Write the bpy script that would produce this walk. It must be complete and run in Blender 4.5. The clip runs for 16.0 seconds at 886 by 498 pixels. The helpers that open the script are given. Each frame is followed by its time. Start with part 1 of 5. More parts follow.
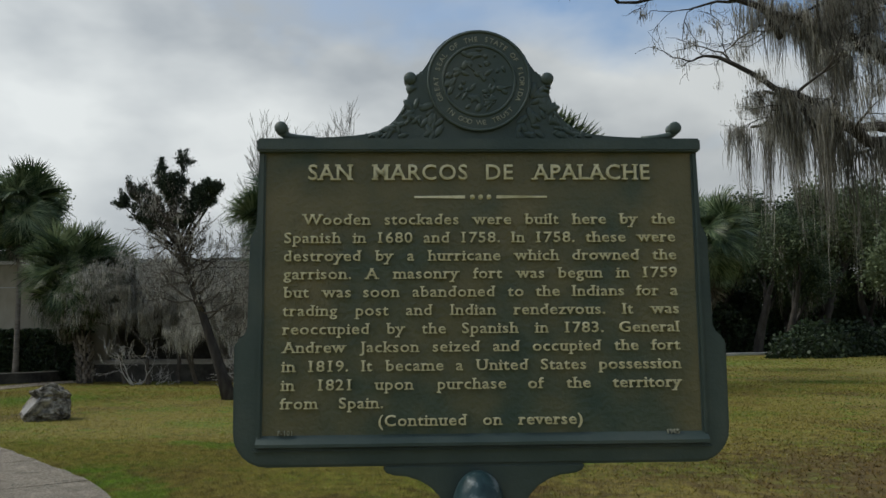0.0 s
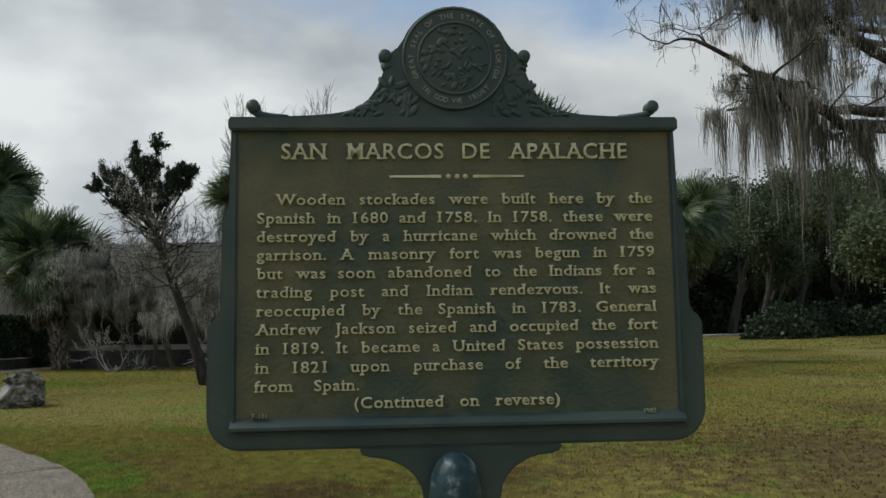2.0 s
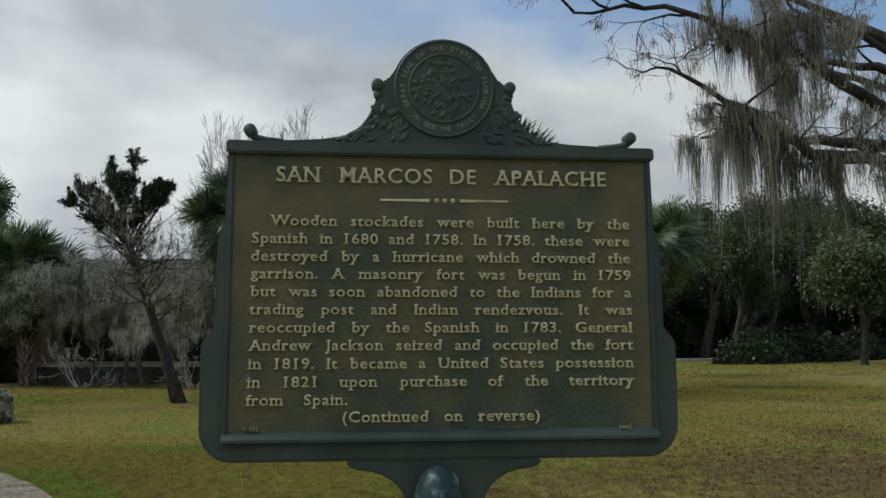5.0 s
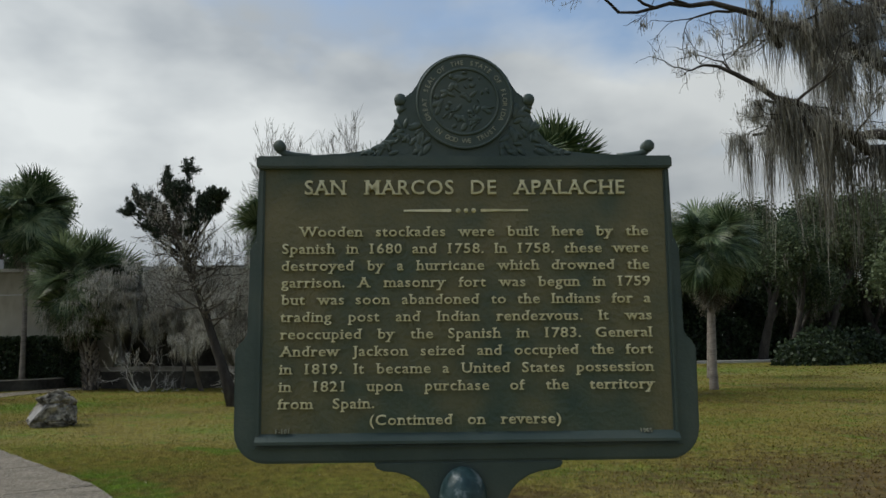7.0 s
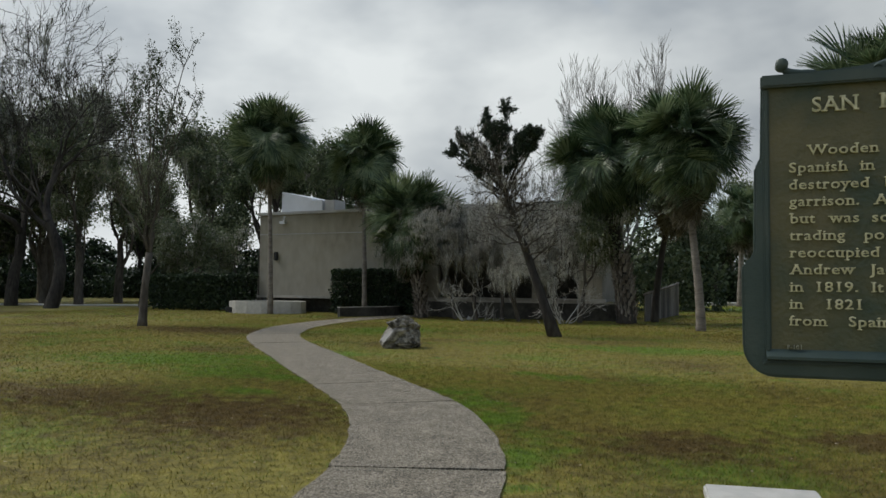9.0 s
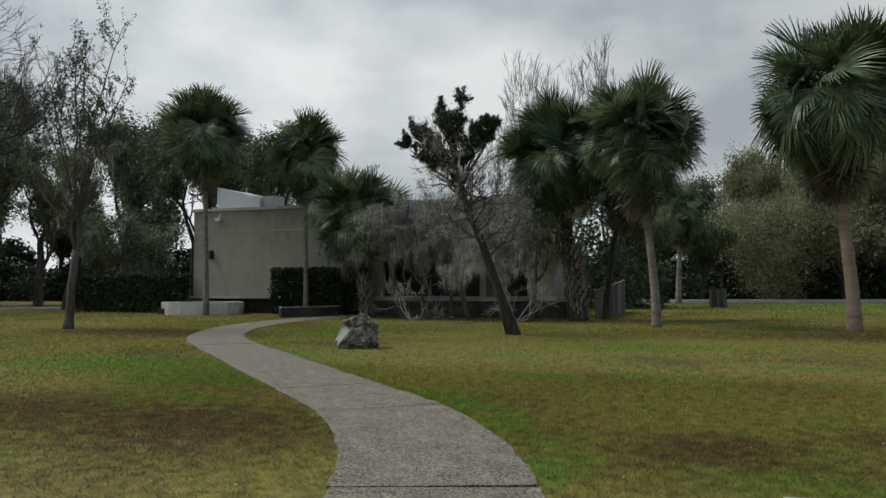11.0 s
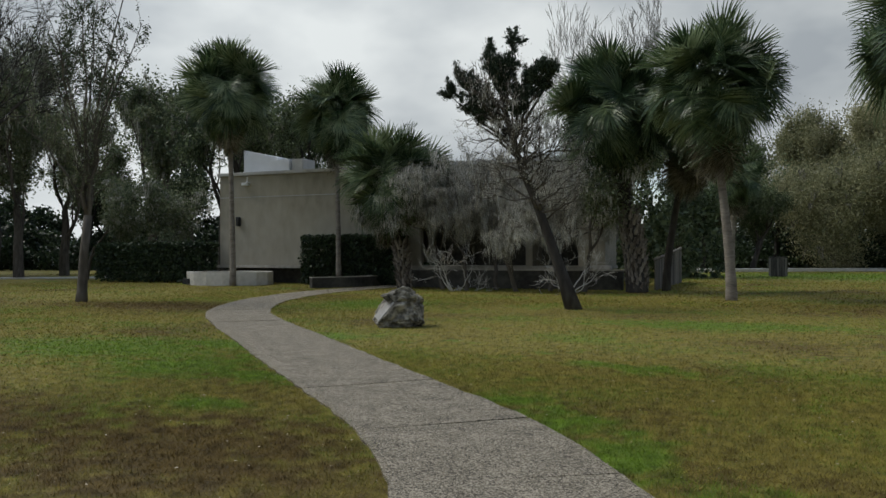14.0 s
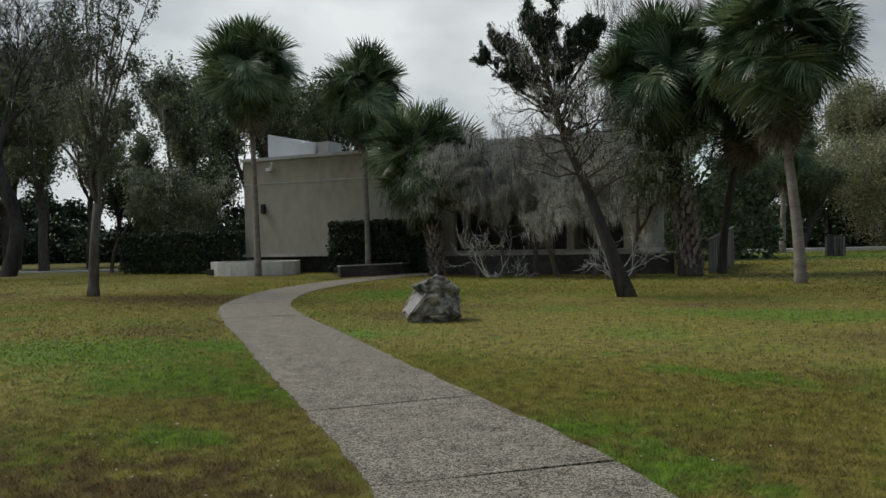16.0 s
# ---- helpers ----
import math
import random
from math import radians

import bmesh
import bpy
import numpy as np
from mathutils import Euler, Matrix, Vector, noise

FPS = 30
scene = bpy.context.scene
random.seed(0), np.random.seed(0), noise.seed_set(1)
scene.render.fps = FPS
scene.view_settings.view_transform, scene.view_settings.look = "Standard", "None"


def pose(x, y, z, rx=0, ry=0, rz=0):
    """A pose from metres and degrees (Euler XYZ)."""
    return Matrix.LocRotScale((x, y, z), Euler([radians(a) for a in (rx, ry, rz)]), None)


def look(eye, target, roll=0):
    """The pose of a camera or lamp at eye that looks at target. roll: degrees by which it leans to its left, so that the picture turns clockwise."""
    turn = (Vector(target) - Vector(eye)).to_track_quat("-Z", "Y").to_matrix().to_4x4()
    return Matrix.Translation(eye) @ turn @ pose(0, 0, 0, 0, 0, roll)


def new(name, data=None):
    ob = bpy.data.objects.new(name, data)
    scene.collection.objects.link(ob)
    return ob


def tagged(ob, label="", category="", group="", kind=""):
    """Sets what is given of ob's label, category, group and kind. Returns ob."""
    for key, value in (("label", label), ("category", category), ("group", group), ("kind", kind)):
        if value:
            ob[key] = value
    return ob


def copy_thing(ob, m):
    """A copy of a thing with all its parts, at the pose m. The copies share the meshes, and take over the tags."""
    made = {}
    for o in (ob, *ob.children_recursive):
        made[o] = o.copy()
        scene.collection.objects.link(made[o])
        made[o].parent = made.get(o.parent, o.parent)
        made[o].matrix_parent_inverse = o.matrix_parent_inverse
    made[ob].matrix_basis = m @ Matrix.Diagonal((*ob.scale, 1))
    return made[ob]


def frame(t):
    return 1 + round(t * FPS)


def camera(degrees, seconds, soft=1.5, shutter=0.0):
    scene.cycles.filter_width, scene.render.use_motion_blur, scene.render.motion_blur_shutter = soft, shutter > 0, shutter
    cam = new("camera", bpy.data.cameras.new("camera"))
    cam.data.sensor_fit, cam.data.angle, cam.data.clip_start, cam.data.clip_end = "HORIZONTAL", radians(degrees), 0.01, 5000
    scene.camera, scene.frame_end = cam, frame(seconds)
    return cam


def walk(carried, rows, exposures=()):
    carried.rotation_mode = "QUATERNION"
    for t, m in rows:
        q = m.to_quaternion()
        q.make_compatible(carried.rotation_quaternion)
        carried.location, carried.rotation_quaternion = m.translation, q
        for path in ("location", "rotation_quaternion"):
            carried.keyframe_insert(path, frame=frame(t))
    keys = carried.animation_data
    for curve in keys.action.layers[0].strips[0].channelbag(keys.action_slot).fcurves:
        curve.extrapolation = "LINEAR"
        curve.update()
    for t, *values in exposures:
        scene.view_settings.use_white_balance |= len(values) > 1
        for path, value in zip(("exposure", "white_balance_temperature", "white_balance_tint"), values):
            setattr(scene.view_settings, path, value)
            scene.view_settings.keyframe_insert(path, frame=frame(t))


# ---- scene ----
cam = camera(58.2, 16.0)
PATH = [
    (0, (0.528, -0.184, 1.635), (0.384, 1.798, 1.862), -0.5),
    (0.5, (0.535, -0.183, 1.638), (0.396, 1.799, 1.869), -0.8),
    (1, (0.541, -0.181, 1.637), (0.419, 1.803, 1.858), -0.8),
    (1.5, (0.533, -0.173, 1.632), (0.43, 1.813, 1.842), -0.6),
    (2, (0.531, -0.162, 1.629), (0.441, 1.828, 1.815), -0.9),
    (2.5, (0.533, -0.166, 1.632), (0.443, 1.824, 1.81), -1.3),
    (3, (0.545, -0.182, 1.637), (0.458, 1.808, 1.821), -1.0),
    (3.5, (0.538, -0.195, 1.635), (0.47, 1.795, 1.827), -0.1),
    (4, (0.514, -0.201, 1.629), (0.477, 1.789, 1.822), 0.0),
    (4.2, (0.506, -0.206, 1.622), (0.484, 1.784, 1.816), -0.0),
    (6.3, (0.535, -0.289, 1.631), (0.455, 1.685, 1.945), -0.6),
    (6.5, (0.552, -0.288, 1.635), (0.457, 1.687, 1.934), -0.6),
    (7, (0.579, -0.304, 1.628), (0.423, 1.675, 1.873), -0.5),
    (7.5, (0.554, -0.335, 1.613), (0.16, 1.615, 1.815), -0.2),
    (8, (0.472, -0.403, 1.625), (-0.165, 1.484, 1.805), -0.1),
    (8.5, (0.315, -0.516, 1.622), (-0.499, 1.304, 1.771), -0.2),
    (9, (0.126, -0.524, 1.584), (-0.745, 1.274, 1.669), 0.3),
    (9.2, (0.019, -0.487, 1.57), (-0.86, 1.309, 1.625), 0.0),
    (11.3, (-1.135, 0.41, 1.445), (-1.822, 2.286, 1.542), -0.6),
    (11.5, (-1.281, 0.563, 1.462), (-1.955, 2.444, 1.565), -1.0),
    (12, (-1.541, 0.836, 1.443), (-2.186, 2.726, 1.549), -1.5),
    (12.5, (-1.811, 1.237, 1.476), (-2.444, 3.131, 1.59), -1.5),
    (13, (-2.033, 1.676, 1.467), (-2.663, 3.571, 1.577), -1.5),
    (13.5, (-2.198, 2.136, 1.444), (-2.901, 4.007, 1.521), -0.6),
    (14, (-2.352, 2.549, 1.442), (-3.139, 4.388, 1.451), -0.2),
    (14.5, (-2.587, 2.981, 1.44), (-3.409, 4.804, 1.428), -0.6),
    (15, (-2.797, 3.494, 1.452), (-3.656, 5.3, 1.453), -1.2),
    (15.5, (-3.005, 3.909, 1.412), (-3.854, 5.72, 1.4), -1.3),
    (16, (-3.216, 4.346, 1.392), (-4.079, 6.151, 1.367), -1.3),
]
walk(cam, [(t, look(eye, target, roll)) for t, eye, target, roll in PATH], [(0, 0.15, 6500, 5), (16, 0.15, 6500, 5)])

# ---- world, sun ----
world = bpy.data.worlds.new("overcast_sky")
scene.world = world
world.use_nodes = True
wn, wl = world.node_tree.nodes, world.node_tree.links
bg = wn["Background"]
sky = wn.new("ShaderNodeTexSky")
sky.sky_type, sky.sun_disc = "NISHITA", False
sky.sun_elevation, sky.sun_rotation = radians(52), radians(-90)
coord = wn.new("ShaderNodeTexCoord")
stretch = wn.new("ShaderNodeMapping")
stretch.inputs["Scale"].default_value = (1.0, 1.0, 1.9)
stretch.inputs["Location"].default_value = (0.35, 0.2, 0.1)
wl.new(coord.outputs["Generated"], stretch.inputs["Vector"])
cover = wn.new("ShaderNodeTexNoise")
cover.inputs["Scale"].default_value, cover.inputs["Detail"].default_value = 1.7, 7
cover.inputs["Roughness"].default_value = 0.5
wl.new(stretch.outputs[0], cover.inputs["Vector"])
gap = wn.new("ShaderNodeValToRGB")
gap.color_ramp.elements[0].position, gap.color_ramp.elements[1].position = 0.3, 0.46
# the cloud breaks a little higher up
high = wn.new("ShaderNodeSeparateXYZ")
wl.new(coord.outputs["Generated"], high.inputs[0])
breaks = wn.new("ShaderNodeMapRange")
breaks.inputs["From Min"].default_value, breaks.inputs["From Max"].default_value = 0.3, 0.45
breaks.inputs["To Min"].default_value, breaks.inputs["To Max"].default_value = 0.0, -0.17
wl.new(high.outputs["Z"], breaks.inputs["Value"])
thinned = wn.new("ShaderNodeMath")
wl.new(cover.outputs["Fac"], thinned.inputs[0])
wl.new(breaks.outputs["Result"], thinned.inputs[1])
wl.new(thinned.outputs[0], gap.inputs["Fac"])
body = wn.new("ShaderNodeTexNoise")
body.inputs["Scale"].default_value, body.inputs["Detail"].default_value = 2.6, 5
wl.new(stretch.outputs[0], body.inputs["Vector"])
cloud = wn.new("ShaderNodeValToRGB")
cloud.color_ramp.elements[0].position, cloud.color_ramp.elements[1].position = 0.38, 0.6
cloud.color_ramp.elements[0].color = (2.45, 2.62, 2.9, 1)
cloud.color_ramp.elements[1].color = (4.5, 4.6, 4.75, 1)
wl.new(body.outputs["Fac"], cloud.inputs["Fac"])
both = wn.new("ShaderNodeMix")
both.data_type = "RGBA"
wl.new(gap.outputs["Color"], both.inputs["Factor"])
wl.new(sky.outputs[0], both.inputs["A"])
wl.new(cloud.outputs["Color"], both.inputs["B"])
# the cloud is brighter round the veiled sun
toward = wn.new("ShaderNodeVectorMath")
toward.operation = "DOT_PRODUCT"
toward.inputs[1].default_value = Vector((-28, 8, 30)).normalized()
wl.new(coord.outputs["Generated"], toward.inputs[0])
glow = wn.new("ShaderNodeMapRange")
glow.inputs["From Min"].default_value, glow.inputs["From Max"].default_value = 0.2, 1.0
glow.inputs["To Min"].default_value, glow.inputs["To Max"].default_value = 0.9, 1.35
wl.new(toward.outputs["Value"], glow.inputs["Value"])
veil = wn.new("ShaderNodeVectorMath")
veil.operation = "SCALE"
wl.new(both.outputs["Result"], veil.inputs[0])
wl.new(glow.outputs["Result"], veil.inputs["Scale"])
wl.new(veil.outputs[0], bg.inputs["Color"])
bg.inputs["Strength"].default_value = 0.135

sun_data = bpy.data.lights.new("sun", "SUN")
sun_data.energy, sun_data.angle, sun_data.color = 1.8, radians(24), (1.0, 0.95, 0.86)
sun = new("sun", sun_data)
sun.matrix_world = look((-28, -3, 36), (0, 0, 0))


# ---- materials ----
def material(name, tones, scale=8.0, rough=0.8, bump=0.3, bump_scale=None, metal=0.0, island=0.0, thin=False, large=0.6, stretch_by=(1, 1, 1), random_object=0.0, cells=0.0):
    """Two scales of variation between the tones, with relief; island: how far single leaves or blades differ."""
    m = bpy.data.materials.new(name)
    m.use_nodes = True
    n, l = m.node_tree.nodes, m.node_tree.links
    b = n["Principled BSDF"]
    b.inputs["Roughness"].default_value, b.inputs["Metallic"].default_value = rough, metal
    b.inputs["Specular IOR Level"].default_value = 0.3
    tc, mp = n.new("ShaderNodeTexCoord"), n.new("ShaderNodeMapping")
    mp.inputs["Scale"].default_value = stretch_by
    l.new(tc.outputs["Object"], mp.inputs["Vector"])
    fine, wide = n.new("ShaderNodeTexNoise"), n.new("ShaderNodeTexNoise")
    fine.inputs["Scale"].default_value, fine.inputs["Detail"].default_value = scale, 6
    wide.inputs["Scale"].default_value, wide.inputs["Detail"].default_value = scale * 0.13, 3
    l.new(mp.outputs[0], fine.inputs["Vector"])
    l.new(mp.outputs[0], wide.inputs["Vector"])
    mixed = n.new("ShaderNodeMix")
    mixed.inputs["Factor"].default_value = large
    l.new(fine.outputs["Fac"], mixed.inputs["A"])
    l.new(wide.outputs["Fac"], mixed.inputs["B"])
    value = mixed.outputs["Result"]
    for amount, node, sock in ((island, "ShaderNodeNewGeometry", "Random Per Island"), (random_object, "ShaderNodeObjectInfo", "Random")):
        if amount:
            g, add = n.new(node), n.new("ShaderNodeMath")
            add.operation = "MULTIPLY_ADD"
            add.inputs[1].default_value = amount
            off = n.new("ShaderNodeMath")
            off.operation = "SUBTRACT"
            off.inputs[1].default_value = amount / 2
            l.new(value, off.inputs[0])
            l.new(g.outputs[sock], add.inputs[0])
            l.new(off.outputs[0], add.inputs[2])
            value = add.outputs[0]
    if cells:
        stone, add = n.new("ShaderNodeTexVoronoi"), n.new("ShaderNodeMix")
        stone.inputs["Scale"].default_value = cells
        l.new(mp.outputs[0], stone.inputs["Vector"])
        one = n.new("ShaderNodeSeparateColor")
        l.new(stone.outputs["Color"], one.inputs[0])
        add.inputs["Factor"].default_value = 0.42
        l.new(value, add.inputs["A"])
        l.new(one.outputs[0], add.inputs["B"])
        value = add.outputs["Result"]
    ramp = n.new("ShaderNodeValToRGB")
    e = ramp.color_ramp.elements
    while len(e) < len(tones):
        e.new(0.5)
    for k, c in enumerate(tones):
        e[k].position = 0.35 + 0.3 * k / max(1, len(tones) - 1)
        e[k].color = (*c, 1)
    l.new(value, ramp.inputs["Fac"])
    l.new(ramp.outputs["Color"], b.inputs["Base Color"])
    if bump:
        h, bp = n.new("ShaderNodeTexNoise"), n.new("ShaderNodeBump")
        h.inputs["Scale"].default_value, h.inputs["Detail"].default_value = bump_scale or scale * 2, 8
        l.new(mp.outputs[0], h.inputs["Vector"])
        l.new(h.outputs["Fac"], bp.inputs["Height"])
        bp.inputs["Strength"].default_value, bp.inputs["Distance"].default_value = bump, 0.02
        l.new(bp.outputs[0], b.inputs["Normal"])
    if thin:
        t, mx, out = n.new("ShaderNodeBsdfTranslucent"), n.new("ShaderNodeMixShader"), n["Material Output"]
        l.new(ramp.outputs["Color"], t.inputs["Color"])
        mx.inputs["Fac"].default_value = 0.3
        l.new(b.outputs[0], mx.inputs[1])
        l.new(t.outputs[0], mx.inputs[2])
        l.new(mx.outputs[0], out.inputs["Surface"])
    return m


def lawn_material(name, blades):
    """Winter lawn: straw and brown with green patches; the blades carry the colours of the ground they stand on."""
    m = material(name, [(0.1, 0.1, 0.1), (0.5, 0.5, 0.5)], 30, 0.9, 0.0 if blades else 0.35, 60, thin=blades)
    n, l = m.node_tree.nodes, m.node_tree.links
    b = n["Principled BSDF"]
    g = n.new("ShaderNodeNewGeometry")

    def noise_at(scale, detail, shift):
        mp, t = n.new("ShaderNodeMapping"), n.new("ShaderNodeTexNoise")
        mp.inputs["Location"].default_value = shift
        l.new(g.outputs["Position"], mp.inputs["Vector"])
        l.new(mp.outputs[0], t.inputs["Vector"])
        t.inputs["Scale"].default_value, t.inputs["Detail"].default_value = scale, detail
        return t.outputs["Fac"]

    def ramp(sock, a, b2, ca, cb):
        r = n.new("ShaderNodeValToRGB")
        r.color_ramp.elements[0].position, r.color_ramp.elements[1].position = a, b2
        r.color_ramp.elements[0].color, r.color_ramp.elements[1].color = (*ca, 1), (*cb, 1)
        l.new(sock, r.inputs["Fac"])
        return r.outputs["Color"]

    def mix(f, a, b2):
        x = n.new("ShaderNodeMix")
        x.data_type = "RGBA"
        l.new(f, x.inputs["Factor"])
        l.new(a, x.inputs["A"])
        l.new(b2, x.inputs["B"])
        return x.outputs["Result"]

    k = 0.98 if blades else 0.78
    grain = g.outputs["Random Per Island"] if blades else noise_at(45, 6, (3, 1, 0))
    lo, hi = (0.0, 1.0) if blades else (0.35, 0.65)
    straw = ramp(grain, lo, hi, (0.165 * k, 0.141 * k, 0.025 * k), (0.28 * k, 0.24 * k, 0.055 * k))
    green = ramp(grain, lo, hi, (0.088 * k, 0.155 * k, 0.011 * k), (0.155 * k, 0.245 * k, 0.022 * k))
    brown = ramp(grain, lo, hi, (0.068 * k, 0.046 * k, 0.013 * k), (0.165 * k, 0.112 * k, 0.034 * k))

    def blend(patch, by):
        """Patches fray out blade by blade."""
        x = n.new("ShaderNodeMath")
        x.operation = "MULTIPLY_ADD"
        x.inputs[1].default_value = by
        l.new(grain2, x.inputs[0])
        l.new(patch, x.inputs[2])
        return x.outputs[0]

    wn_ = n.new("ShaderNodeTexWhiteNoise")
    wn_.noise_dimensions = "1D"
    l.new(g.outputs["Random Per Island"], wn_.inputs["W"])
    grain2 = wn_.outputs["Value"] if blades else noise_at(30, 5, (13, 1, 0))
    patch_a = ramp(blend(noise_at(0.4, 5, (4.2, 1.3, 0)), 0.34), 0.7, 0.9, (0, 0, 0), (0.9, 0.9, 0.9))
    patch_b = ramp(blend(noise_at(1.3, 4, (7.7, 2.1, 0)), 0.2), 0.7, 0.8, (0, 0, 0), (0.9, 0.9, 0.9))
    patch_c = ramp(blend(noise_at(0.3, 4, (11.3, 8.4, 0)), 0.3), 0.66, 0.82, (0, 0, 0), (0.85, 0.85, 0.85))
    col = mix(patch_c, straw, brown)
    col = mix(patch_a, col, green)
    col = mix(patch_b, col, green)
    # bare, leaf-strewn ground beside the walk, and a band of shade painted brown
    for cx, cy, rx, ry in LAWN_BROWN_AND_SHADE:
        col = mix(spot(n, l, g, cx, cy, rx, ry), col, brown)
    for cx, cy, rx, ry in LAWN_GREEN:
        col = mix(spot(n, l, g, cx, cy, rx, ry), col, green)
    # thatch and tufts, lighter and darker by the hand's breadth
    tuft = n.new("ShaderNodeVectorMath")
    tuft.operation = "MULTIPLY"
    l.new(col, tuft.inputs[0])
    l.new(ramp(noise_at(6.5, 9, (1.7, 5.2, 0)), 0.34, 0.66, (0.64, 0.62, 0.62), (1.34, 1.33, 1.3)), tuft.inputs[1])
    col = tuft.outputs[0]
    l.new(col, b.inputs["Base Color"])
    if blades:
        l.new(col, n["Translucent BSDF"].inputs["Color"])
    return m


def spot(n, l, g, cx, cy, rx, ry):
    """A patch of the lawn with a ragged edge."""
    mp, ln, nz, add, rp = (n.new("ShaderNode" + k) for k in ("Mapping", "VectorMath", "TexNoise", "Math", "ValToRGB"))
    mp.vector_type = "TEXTURE"
    mp.inputs["Location"].default_value, mp.inputs["Scale"].default_value = (cx, cy, 0), (rx, ry, 1000)
    l.new(g.outputs["Position"], mp.inputs["Vector"])
    ln.operation = "LENGTH"
    l.new(mp.outputs[0], ln.inputs[0])
    l.new(g.outputs["Position"], nz.inputs["Vector"])
    nz.inputs["Scale"].default_value, nz.inputs["Detail"].default_value = 3.6, 8
    add.operation = "MULTIPLY_ADD"
    add.inputs[1].default_value = 2.9
    l.new(nz.outputs["Fac"], add.inputs[0])
    l.new(ln.outputs["Value"], add.inputs[2])
    rp.color_ramp.elements[0].position, rp.color_ramp.elements[1].position = 0.42, 0.62
    half = n.new("ShaderNodeMath")
    half.operation = "MULTIPLY"
    half.inputs[1].default_value = 0.232
    l.new(add.outputs[0], half.inputs[0])
    l.new(half.outputs[0], rp.inputs["Fac"])
    rp.color_ramp.elements[0].color, rp.color_ramp.elements[1].color = (0.95, 0.95, 0.95, 1), (0, 0, 0, 1)
    return rp.outputs["Color"]


# the last brown patch paints a band of shade across the lawn
LAWN_BROWN_AND_SHADE = [(-6.3, 7.0, 1.7, 1.7), (-9.3, 7.2, 2.4, 1.3), (-1.2, 7.6, 0.8, 0.8), (0.6, 8.6, 0.9, 0.7), (5.5, 9.0, 3.2, 4.0), (-18, 19.5, 5.0, 1.6), (2.5, 24.0, 5.0, 2.0)]
LAWN_GREEN = [(-12.0, 11.8, 2.8, 1.5), (-9.4, 10.6, 1.3, 1.1), (-8.0, 10.3, 0.8, 0.35), (-7.5, 8.7, 0.55, 0.3), (-4.75, 9.9, 0.5, 0.4), (-4.1, 9.15, 0.55, 0.6), (-3.4, 8.1, 0.45, 0.7), (-2.4, 6.4, 0.35, 0.8), (-3.9, 12.5, 0.5, 0.4), (-4.6, 12.7, 0.4, 0.3), (-3.6, 18.9, 3.2, 0.9), (-0.25, 15.1, 0.9, 0.4), (-9.6, 14.4, 0.9, 0.7), (2.6, 7.0, 1.0, 0.45), (-13, 22.5, 2.0, 2.5), (4, 54, 15, 8), (-10.5, 12.8, 1.6, 0.6), (2.2, 15.5, 1.6, 0.5)]

